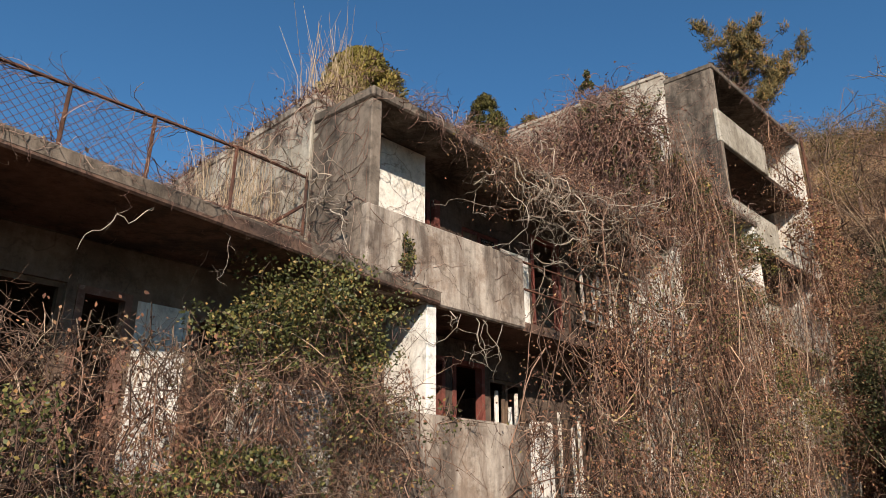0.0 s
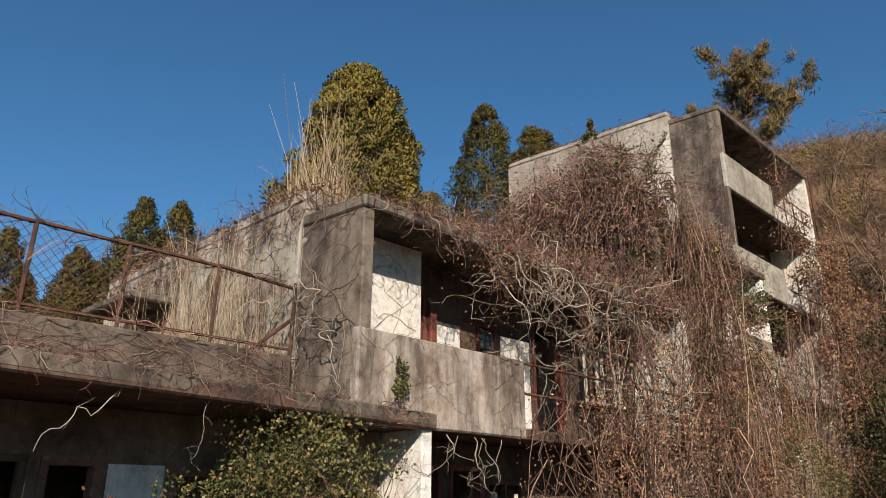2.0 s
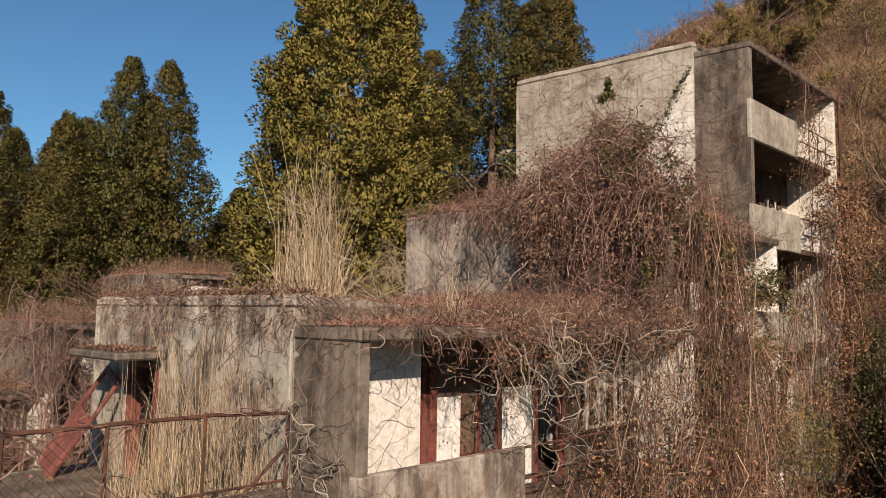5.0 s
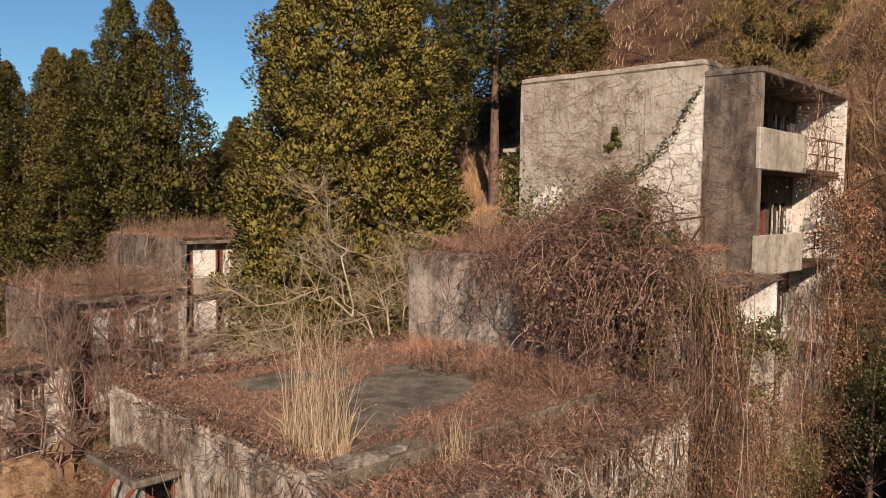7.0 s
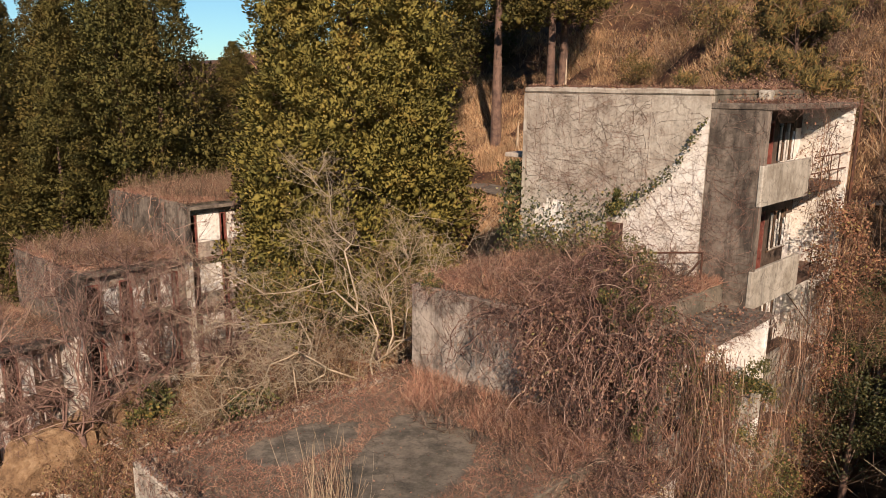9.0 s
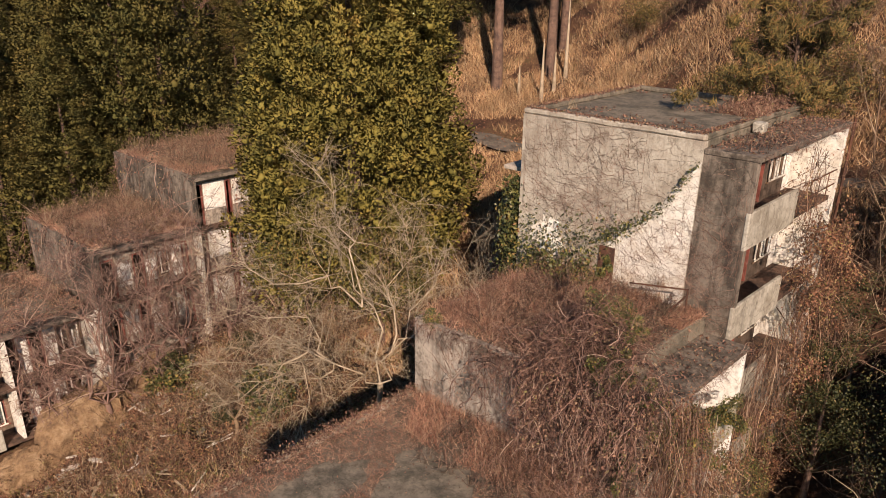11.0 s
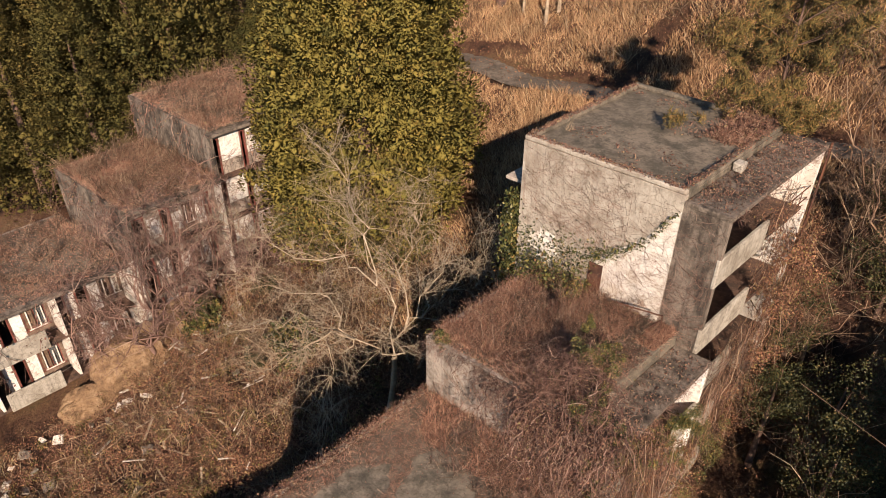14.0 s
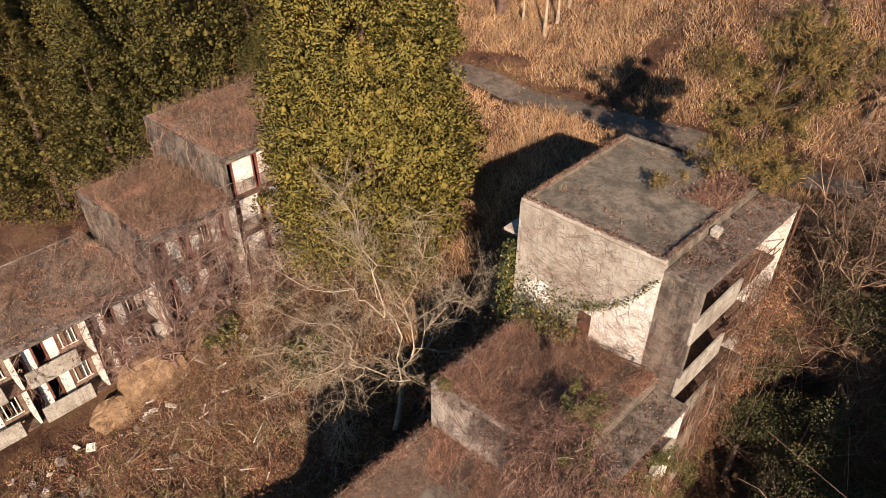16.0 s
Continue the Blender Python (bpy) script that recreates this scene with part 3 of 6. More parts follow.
for nm, x0, x1, y0, y1 in (("stile", -0.38, -0.29, -1.0, 1.0), ("stile", 0.29, 0.38, -1.0, 1.0), ("rail", -0.29, 0.29, 0.9, 1.0), ("rail", -0.29, 0.29, 0.1, 0.2), ("panel", -0.29, 0.29, -1.0, 0.1)):
    bm = bmesh.new()
    bmesh.ops.create_cube(bm, size=1, matrix=dm @ Matrix.Translation(((x0 + x1) / 2, (y0 + y1) / 2, 0)) @ Matrix.Diagonal((x1 - x0, y1 - y0, 0.05, 1)))
    bmesh.ops.bevel(bm, geom=list(bm.edges), offset=0.008, segments=1, affect='EDGES')
    part(nm, bm, red_paint, fallen)



def peeled(parent, a, b, z, w, h, material, name="plaster_patch"):
    """A ragged skin of old plaster left on an end wall."""
    bm = bmesh.new()
    n = 64
    ring = []
    for k in range(n):
        t = 6.2832 * k / n
        q = Vector((math.cos(t) * 1.7, math.sin(t) * 1.7, b * 3.1 + z))
        r = 1 + 0.5 * noise.noise(q) + 0.35 * noise.noise(q * 2.7) + 0.2 * noise.noise(q * 7.1)
        ring.append((b + 0.5 * w * r * math.cos(t), z + 0.5 * h * r * math.sin(t)))
    lo = [bm.verts.new((*ab(a, p), q)) for p, q in ring]
    hi = [bm.verts.new((*ab(a - 0.006, p), q)) for p, q in ring]
    bm.faces.new(hi)
    for k in range(n):
        bm.faces.new((lo[k], lo[(k + 1) % n], hi[(k + 1) % n], hi[k]))
    bmesh.ops.recalc_face_normals(bm, faces=bm.faces)
    return part(name, bm, material, parent)


for b, z, w, h in ((-1.65, 7.1, 0.7, 1.6), (-1.9, 8.6, 1.3, 0.45), (-2.9, 7.6, 0.6, 1.3), (-3.9, 8.9, 1.6, 0.5), (-7.2, 7.6, 0.8, 1.6)):
    peeled(block_b, -0.001, b, z, w, h, concrete_pale)
peeled(block_d, 14.499, -7.6, 12.9, 1.1, 1.7, plaster)
# below a slanting line the end wall keeps its white coat
bm = bmesh.new()
low_, high_ = [], []
for k in range(41):
    q = -5.6 + 2.93 * k / 40
    top_z = np.interp(q, [-5.6, -5.3, -4.6, -3.8, -3.1, -2.6], [12.4, 13.4, 14.2, 14.9, 15.9, 16.5]) + 0.10 * noise.noise((q * 2.1, 3.0, 0.5)) + 0.07 * noise.noise((q * 7.3, 1.0, 4.0))
    low_.append([bm.verts.new((*ab(14.499 - d, q), 11.87)) for d in (0, 0.006)])
    high_.append([bm.verts.new((*ab(14.499 - d, q), top_z)) for d in (0, 0.006)])
for k in range(40):
    bm.faces.new((low_[k][1], low_[k + 1][1], high_[k + 1][1], high_[k][1]))
    bm.faces.new((high_[k][0], high_[k][1], high_[k + 1][1], high_[k + 1][0]))
bmesh.ops.recalc_face_normals(bm, faces=bm.faces)
part("plaster_coat", bm, plaster, block_d, "white plaster coat left on the lower wall")
blk("pilaster", (-0.06, -0.004, -1.42, -1.2, 6.34, 9.0), concrete_pale, block_b, "pale cement strip at the wall's corner", 0.015, 5)
# broken pieces of the rim above the balcony's corner
for a0, a1, b0, b1, z1 in ((0.26, 0.95, -1.5, -1.24, 9.43), (1.0, 1.5, -1.46, -1.22, 9.38), (0.3, 0.62, -1.95, -1.6, 9.37), (1.62, 1.95, -1.5, -1.3, 9.36)):
    bm = bmesh.new()
    slab(bm, a0, a1, b0, b1, 9.30, z1)
    bmesh.ops.subdivide_edges(bm, edges=list(bm.edges), cuts=3, use_grid_fill=True)
    for v in bm.verts:
        v.co += Vector(noise.noise_vector(v.co * 4.0)) * 0.05
    tagged(part("concrete_lump", bm, concrete), "broken piece of the concrete roof rim", "rubble", "rubble on the roof")

# the fence round the terrace
fence = thing("terrace_fence", "rusty iron fence with sagging wire mesh on the roof terrace", "fence")
FB, FZ = -1.13, 6.33
fence_posts = [-0.14, -1.25, -2.35, -3.33, -4.4, -5.5, -6.6, -7.7, -8.8]
for a in fence_posts:
    rod("post", at(a, FB, FZ + 0.68), at(a + 0.02, FB, FZ + 1.7), 0.024, rust, fence)
for (a0, a1) in zip(fence_posts, fence_posts[1:]):
    rod("top_rail", at(a0, FB, FZ + 1.62 + 0.06 * (a0 < -1)), at(a1, FB, FZ + 1.69), 0.024, rust, fence)
    rod("bottom_rail", at(a0, FB, FZ + 0.8), at(a1, FB, FZ + 0.8), 0.018, rust, fence)
rod("brace", at(-0.14, FB, FZ + 1.2), at(-0.7, FB, FZ + 0.72), 0.025, rust, fence)
mesh_bm = bmesh.new()
for i in range(-80, 12):
    for s in (1, -1):
        a = i * 0.11
        p, q = (a, 0.82), (a + s * 0.82, 1.64)
        if -9 < p[0] < -2.0 and -9 < q[0] < -2.0:
            bar(mesh_bm, at(p[0], FB, FZ + p[1]), at(q[0], FB, FZ + q[1]), 0.004, 3)
part("wire_mesh", mesh_bm, rust, fence, "rusted diamond wire mesh")["kind"] = "stuff"

# bent railing beside the tall block
rail = thing("roof_railing", "rusty bent iron railing on the overgrown roof", "railing")
for nm, p, q in (("post", (13.75, -2.2, 11.45), (13.75, -2.2, 12.85)), ("post", (13.72, -3.75, 11.45), (13.72, -3.75, 12.3)), ("top_rail", (13.75, -2.2, 12.83), (13.7, -4.0, 12.55)), ("brace", (13.75, -2.2, 11.6), (13.72, -3.75, 12.2)),
                 ("brace", (13.75, -2.25, 12.6), (13.74, -3.0, 11.5))):
    rod(nm, at(*p), at(*q), 0.028, rust, rail)
rail2 = thing("balcony_railing", "thin rusty balcony railing hung with dead vines", "railing")
for z in (14.3, 11.35):
    for k in (0.45, 0.95):
        rod("rail", at(18.42, -1.15, z + k), at(21.5, -1.15, z + k), 0.022, rust, rail2)
    for a in (19.2, 20.0, 20.8):
        rod("post", at(a, -1.15, z), at(a, -1.15, z + 0.95), 0.018, rust, rail2)
rod("downpipe", at(21.75, -0.98, 6.0), at(21.75, -0.98, 17.0), 0.05, rust, block_d)
rail3 = thing("balcony_railing", "thin rusty balcony railing under dead vines", "railing")
for k in (0.5, 0.95):
    rod("rail", at(3.2, -0.05, 6.32 + k), at(8.4, -0.05, 6.32 + k), 0.022, rust, rail3)
for a in (4.4, 5.6, 6.8, 8.0):
    rod("post", at(a, -0.05, 6.32), at(a, -0.05, 7.27), 0.018, rust, rail3)

# blocks across the yard
def ruined(label, a0, a1, back, front, base, roof, depth):
    return shell(label, a0, a1, back, front, base, roof, SET2, concrete_dark, depth, 0.0, roof + 0.15, far_mat=plaster)


block_l1 = ruined("long ruined low block with broken windows, brush on its roof", -10.1, 7.9, -36.4, -28.75, -3.2, 5.5, 1.15)
for z, top in ((-0.1, 2.58), (2.75, 5.32)):
    doors, fronts, sides, whites, frames = [], [], [], [], []
    for k, u in enumerate((-8.1, -4.1, -0.1, 3.9)):
        doors += [(u + 0.05, u + 0.75, 0, 2.1, 0), (u + 1.3, u + 1.95, 0, 2.1, 0), (u + 2.6, u + 3.75, 0.55, 1.95, 2 if k % 2 else 0)]
        whites += [(u + 0.8, u + 1.25, 0.01, 2.2), (u + 2.0, u + 2.55, 0.01, 2.0)]
        frames += [(u + 2.7, u + 3.7, 0.6, 1.85, 4)]
        if k < 3:
            fronts.append((u + 0.3, u + 3.1))
        if k:
            sides.append(u)
    storey(block_l1, -9.9, 7.7, -36.1, -28.75, z, top, 1.15, doors, fronts, sides, plaster_brown, whites, frames)
blk("corner_column", (7.92, 8.3, -28.95, -28.6, -0.5, 5.45), plaster, block_l1, "stained white corner column", 0.02)
block_l2 = ruined("ruined block smothered in bare brush", 8.35, 13.9, -36.2, -28.5, -2.0, 8.45, 0.5)
for z, top in ((0.2, 2.75), (2.95, 5.5), (5.7, 8.25)):
    storey(block_l2, 8.55, 13.7, -35.9, -28.5, z, top, 0.5, [(8.7, 9.4, 0, 2.1, 0), (10.3, 10.9, 0, 2.1, 0), (11.6, 12.3, 0.6, 1.9, 2), (12.95, 13.3, 0, 2.1, 0)], [], [], concrete,
           [(9.5, 10.2, 0.5, 1.8), (10.95, 11.5, 0.4, 1.6), (12.35, 12.9, 0.3, 2.0)], [(11.65, 12.25, 0.7, 1.8, 3)])
block_l3 = ruined("ruined upper block with bright white walls", 14.0, 22.4, -37.2, -28.95, -2.0, 11.0, 0.5)
for z, top in ((2.55, 5.15), (5.35, 7.95), (8.15, 10.8)):
    storey(block_l3, 14.2, 22.2, -36.9, -28.95, z, top, 0.5, [(14.35, 14.75, 0, 2.35, 0), (16.1, 16.45, 0, 2.35, 0), (17.6, 18.3, 0, 2.1, 0), (19.2, 20.4, 0.6, 1.9, 2)], [], [], concrete,
           [(14.8, 16.05, 0.85, 2.4), (16.5, 17.5, 0.85, 2.3), (18.4, 19.1, 0.5, 2.1)], [(19.3, 20.3, 0.7, 1.8, 4)])

# ---- plants ----
rng = np.random.default_rng(11)


def unit(v):
    return v / np.maximum(np.linalg.norm(v, axis=-1, keepdims=True), 1e-9)


def tubes(P, R, sides=3):
    """Tapered stems. P: stems x points x 3, R: stems x points."""
    P, R = np.asarray(P, float), np.asarray(R, float)
    n, k, _ = P.shape
    T = np.empty_like(P)
    T[:, 1:-1] = P[:, 2:] - P[:, :-2]
    T[:, 0], T[:, -1] = P[:, 1] - P[:, 0], P[:, -1] - P[:, -2]
    T = unit(T)
    ref = unit(rng.normal(size=(n, 1, 3)))
    A = unit(np.cross(T, ref))
    B = np.cross(T, A)
    ang = np.arange(sides) * 2 * np.pi / sides
    V = P[:, :, None] + R[:, :, None, None] * (np.cos(ang)[None, None, :, None] * A[:, :, None] + np.sin(ang)[None, None, :, None] * B[:, :, None])
    i = np.arange(n)[:, None, None] * k * sides + np.arange(k - 1)[None, :, None] * sides
    j = np.arange(sides)[None, None]
    j2 = (j + 1) % sides
    F = np.stack([i + j, i + j2, i + sides + j2, i + sides + j], -1).reshape(-1, 4)
    return V.reshape(-1, 3), F


def leaves(C, size, up=0.3, aspect=0.6):
    """Folded four-cornered leaves at the places C, turned anyhow but rather outward."""
    C = np.asarray(C, float)
    n = len(C)
    size = np.broadcast_to(size, (n,))[:, None]
    d = unit(rng.normal(size=(n, 3)) + np.array([0, 0, up]))
    s = unit(np.cross(d, rng.normal(size=(n, 3))))
    nn = np.cross(d, s)
    V = np.stack([C, C + size * (0.5 * d + 0.5 * aspect * s + 0.12 * nn), C + size * d, C + size * (0.5 * d - 0.5 * aspect * s + 0.12 * nn)], 1)
    return V.reshape(-1, 3), np.arange(n * 4).reshape(n, 4)


class Heap:
    def __init__(self):
        self.V, self.F, self.n = [], [], 0

    def add(self, vf):
        V, F = vf
        self.V.append(V), self.F.append(F + self.n)
        self.n += len(V)

    def mesh(self, name):
        return mesh_np(name, np.concatenate(self.V), np.concatenate(self.F))


def brush(base, length, direction=(0, 0, 1), spread=0.6, stems=8, subs=5, r=0.012, droop=0.15, k=4, two=True):
    """Bare stems from each base with side shoots. Returns stem points, side-shoot points."""
    base = np.repeat(np.asarray(base, float), stems, 0)
    n = len(base)
    L = np.repeat(np.broadcast_to(np.asarray(length, float), (n // stems,)), stems) * rng.uniform(0.55, 1.1, n)
    D = np.broadcast_to(np.asarray(direction, float), (n // stems, 3)) if np.ndim(direction) < 2 else np.asarray(direction, float)
    D = unit(np.repeat(D, stems, 0) + rng.normal(size=(n, 3)) * spread)
    s = np.linspace(0, 1, k)
    bend = rng.normal(size=(n, 3)) * 0.22
    P = base[:, None] + L[:, None, None] * (D[:, None] * s[None, :, None] + bend[:, None] * (s ** 2)[None, :, None])
    P[:, :, 2] -= droop * L[:, None] * (s ** 2.2)[None]
    R = r * (L / L.mean())[:, None] ** 0.5 * (1 - 0.75 * s)[None]
    m = n * subs
    src = np.repeat(np.arange(n), subs)
    f = rng.uniform(0.3, 0.97, m)
    x = f * (k - 1)
    i0 = np.minimum(x.astype(int), k - 2)
    w = (x - i0)[:, None]
    start = P[src, i0] * (1 - w) + P[src, i0 + 1] * w
    d2 = unit(D[src] * 0.7 + rng.normal(size=(m, 3)) * 0.75)
    l2 = (L[src] * (1.05 - f) * rng.uniform(0.3, 0.75, m) + 0.05 * L[src])[:, None]
    Q = np.stack([start, start + d2 * l2 * 0.55, start + d2 * l2 + rng.normal(size=(m, 3)) * 0.12 * l2], 1)
    r2 = (R.mean(1)[src] * 0.6)[:, None] * np.array([1.0, 0.75, 0.35])[None]
    if two:
        Q, r2 = Q[:, [0, 2]], r2[:, [0, 2]]
    return (P, R), (Q, r2)


def curly(h, base, direction, length, r, k=12, wild=0.45, sag=0.1, per=3):
    """Gnarled stems that wander from their base, with side twigs."""
    base = np.asarray(base, float)
    n = len(base)
    d = unit(np.asarray(direction, float) + rng.normal(size=(n, 3)) * 0.35)
    step = (np.broadcast_to(length, (n,)) * rng.uniform(0.6, 1.2, n) / (k - 1))[:, None]
    pts = [base]
    for _ in range(k - 1):
        d = unit(d + rng.normal(size=(n, 3)) * wild + np.array([0, 0, -sag]))
        pts.append(pts[-1] + d * step)
    P = np.stack(pts, 1)
    h.add(tubes(P, r * rng.uniform(0.6, 1.5, n)[:, None] * np.linspace(1, 0.35, k)[None]))
    m = n * per
    src, i = rng.integers(0, n, m), rng.integers(2, k, m)
    Q = [P[src, i]]
    dd = unit(rng.normal(size=(m, 3)))
    for _ in range(3):
        dd = unit(dd + rng.normal(size=(m, 3)) * wild + np.array([0, 0, -sag]))
        Q.append(Q[-1] + dd * step[src] * 0.8)
    h.add(tubes(np.stack(Q, 1), np.full((m, 1), r * 0.45) * np.linspace(1, 0.4, 4)[None]))
    return P


def brush_heap(h, *a, **kw):
    (P, R), (Q, r2) = brush(*a, **kw)
    h.add(tubes(P, R)), h.add(tubes(Q, r2))
    return P, Q


def stuff(name, heap, material, label, category):
    ob = part(name, heap.mesh(name), material)
    return tagged(ob, label, category, kind="stuff")


def scatter(n, a0, a1, b0, b1):
    a, b = rng.uniform(a0, a1, n), rng.uniform(b0, b1, n)
    return a, b


def ABZ(a, b, z):
    a, b, z = np.broadcast_arrays(np.asarray(a, float), np.asarray(b, float), np.asarray(z, float))
    a = askew(a, b)
    return np.stack([ORIGIN.x + a * U.x + b * W.x, ORIGIN.y + a * U.y + b * W.y, z], -1)


# --- hanging vines ---
def curtain(h, n, a0, a1, top, bottom, b_lo, b_hi, r=0.0075, k=9, wave=0.10, fall=None):
    heart = rng.uniform(a0, a1, max(3, n // 11))
    a = np.where(rng.random(n) < 0.7, heart[rng.integers(0, len(heart), n)] + rng.normal(size=n) * 0.13, rng.uniform(a0, a1, n))
    b = rng.uniform(b_lo, b_hi, n)
    zt = top + rng.normal(size=n) * 0.12
    if fall is None:
        zb = top - (top - bottom) * rng.beta(2.2, 1.2, n)
    else:
        zb = top - fall * rng.beta(1.5, 2.5, n)
    start = rng.uniform(0, 0.45, n) * (zt - zb)
    zt = zt - start * (rng.random(n) < 0.55)
    s = np.linspace(0, 1, k)
    z = zt[:, None] + (zb - zt)[:, None] * s
    wa = np.cumsum(rng.normal(size=(n, k)) * wave, 1)
    wb = np.cumsum(rng.normal(size=(n, k)) * wave * 0.5, 1)
    wa -= wa[:, :1]
    wb = np.clip(b[:, None] + wb, b_lo - 0.02, b_hi + 0.35)
    P = ABZ(a[:, None] + wa, wb, z)
    P[:, 1:, 2] += rng.normal(size=(n, k - 1)) * 0.05
    R = r * rng.uniform(0.5, 1.8, n)[:, None] * (1 - 0.5 * s)[None]
    gap = np.sin(a * 2.1 + 0.9 * np.sin(a * 5.3)) * np.cos((zt + zb) * 0.55 + a) < 0.3
    P, R = P[gap], R[gap]
    h.add(tubes(P, R))
    return P


def shoots(h, P, per, length, r=0.0045, out=(0.4, -0.4, 0.0)):
    n, k, _ = P.shape
    m = n * per
    src = rng.integers(0, n, m)
    i = rng.integers(0, k - 1, m)
    w = rng.random(m)[:, None]
    st = P[src, i] * (1 - w) + P[src, i + 1] * w
    d = unit(rng.normal(size=(m, 3)) + np.array(out))
    l = (length * rng.uniform(0.4, 1.3, m))[:, None]
    Q = np.stack([st, st + d * l - np.array([0, 0, 0.25]) * l], 1)
    h.add(tubes(Q, np.full((m, 2), r) * np.array([1, 0.5])))
    return Q[:, 1]


def pick(P, n, jitter=0.08):
    p = P.reshape(-1, 3)
    q = p[rng.integers(0, len(p), n)]
    return q + rng.normal(size=q.shape) * jitter


# ivy: leafy masses
def leafy(h, n, centre, size, leaf=0.1, depth=0.3):
    """Leaves spread over a lumpy mass, thicker at its skin."""
    c = np.asarray(centre, float)
    lumps = c + rng.normal(size=(max(6, n // 140), 3)) * np.asarray(size) * 0.45
    idx = rng.integers(0, len(lumps), n)
    d = unit(rng.normal(size=(n, 3)))
    p = lumps[idx] + d * (np.asarray(size) * depth) * rng.uniform(0.6, 1.0, n)[:, None]
    h.add(leaves(p, rng.uniform(0.6, 1.4, n) * leaf))
    return lumps


vine, vleaf, ivy = Heap(), Heap(), Heap()
# second block's front, thick past its concrete parapet
PV = [curtain(vine, 130, 5.2, 8.8, 9.1, 2.0, 0.06, 0.5, wave=0.27), curtain(vine, 55, 1.4, 5.5, 9.05, 6.0, 0.03, 0.25, fall=1.8),
      curtain(vine, 230, 3.3, 9.0, 6.6, -0.6, 0.08, 0.6, wave=0.27), curtain(vine, 150, 3.3, 9.0, 4.2, -0.8, 0.08, 0.75, wave=0.27),
      # third block
      curtain(vine, 230, 8.7, 10.6, 11.2, 1.0, -0.38, 0.35, wave=0.2), curtain(vine, 30, 8.7, 9.3, 12.2, 6.0, -0.6, 0.3, wave=0.2), curtain(vine, 290, 8.7, 12.7, 8.4, 0.0, -0.3, 0.5, wave=0.25), curtain(vine, 50, 12.6, 13.6, 8.3, 4.5, -0.35, 0.1, wave=0.15), curtain(vine, 220, 10.0, 13.4, 5.2, -0.3, -0.3, 0.7, wave=0.16),
      # tallest block
      curtain(vine, 22, 17.9, 19.3, 16.4, 11.0, -1.05, -0.7, wave=0.2), curtain(vine, 45, 18.6, 22.0, 13.8, 5.0, -1.05, -0.2, wave=0.25), curtain(vine, 40, 18.2, 21.5, 11.2, 4.0, -1.05, -0.2, wave=0.25), curtain(vine, 90, 15.6, 18.3, 10.6, 2.0, -1.0, -0.55, wave=0.2),
      # near block
      curtain(vine, 520, -6.5, 0.4, 5.0, 0.6, 0.15, 0.6, r=0.005, k=12, wave=0.12), curtain(vine, 40, 0.0, 3.3, 4.75, 0.5, 0.04, 0.12, fall=1.4)]
for p in PV:
    shoots(vine, p, 7, 0.4)
for p in PV[:13]:
    vleaf.add(leaves(pick(p, len(p) * 48, 0.16), rng.uniform(0.022, 0.06, len(p) * 48)))
for p in (PV[0], PV[2], PV[3], PV[4], PV[6], PV[7]):
    for c in pick(p, 14, 0.1):
        leafy(vleaf, 130, c, (0.35, 0.3, 0.5), 0.06, 0.5)
    for c in pick(p, 9, 0.1):
        leafy(ivy, 150, c, (0.35, 0.3, 0.6), 0.05, 0.6)
# looping runners in front of the balconies
for n_, a0_, a1_, z0_, z1_, b_ in ((170, 5.2, 9.0, 0.0, 8.6, 0.3), (60, 3.4, 5.4, 0.0, 5.4, 0.3), (230, 8.8, 12.0, 1.0, 10.0, 0.05), (110, 18.3, 22.0, 3.0, 13.0, -0.7), (30, 17.9, 19.2, 13.0, 16.4, -0.9)):
    P = curly(vine, ABZ(rng.uniform(a0_, a1_, n_), b_ + rng.normal(size=n_) * 0.22, rng.uniform(z0_, z1_, n_)), (0.05, -0.05, -0.35), 1.8, 0.0075, 12, 0.5, 0.06, 5)
    vleaf.add(leaves(pick(P, n_ * 22, 0.16), rng.uniform(0.04, 0.10, n_ * 22)))
for c in ABZ(rng.uniform(18.2, 22.0, 34), rng.uniform(-1.0, -0.1, 34), rng.uniform(3, 13.6, 34)):
    leafy(vleaf, 300, c, (0.5, 0.4, 0.7), 0.09, 0.5)
# tangle on the railings of the near block
base = ABZ(*scatter(620, -6.5, 0.3, 0.0, 0.6), 1.2 + 3.8 * rng.random(620) ** 0.75)
P, Q = brush_heap(vine, base, 0.55, (0.1, -0.1, -0.1), 1.0, 5, 6, 0.0035, 0.7, 5)
vleaf.add(leaves(pick(Q, 16000, 0.1), rng.uniform(0.025, 0.06, 16000)))
n = 480
curly(vine, ABZ(rng.uniform(-6.5, 0.2, n), rng.uniform(0.1, 0.7, n), rng.uniform(1.6, 4.9, n)), (0.5, 0.4, 0.0), 1.3, 0.0052, 14, 0.38, 0.05, 8)
# gnarled runners over the terrace and its edge
base = ABZ(rng.uniform(-9, 0.6, 50), rng.uniform(-1.3, -0.9, 50), rng.uniform(7.0, 7.1, 50))
curly(vine, base, (-0.5, -0.5, 0.0), 1.2, 0.006, 12, 0.3, -0.01, 4)
stuff("vine_curtain", vine, twig_brown, "brown leafless vines hanging thickly over the balconies", "vines")


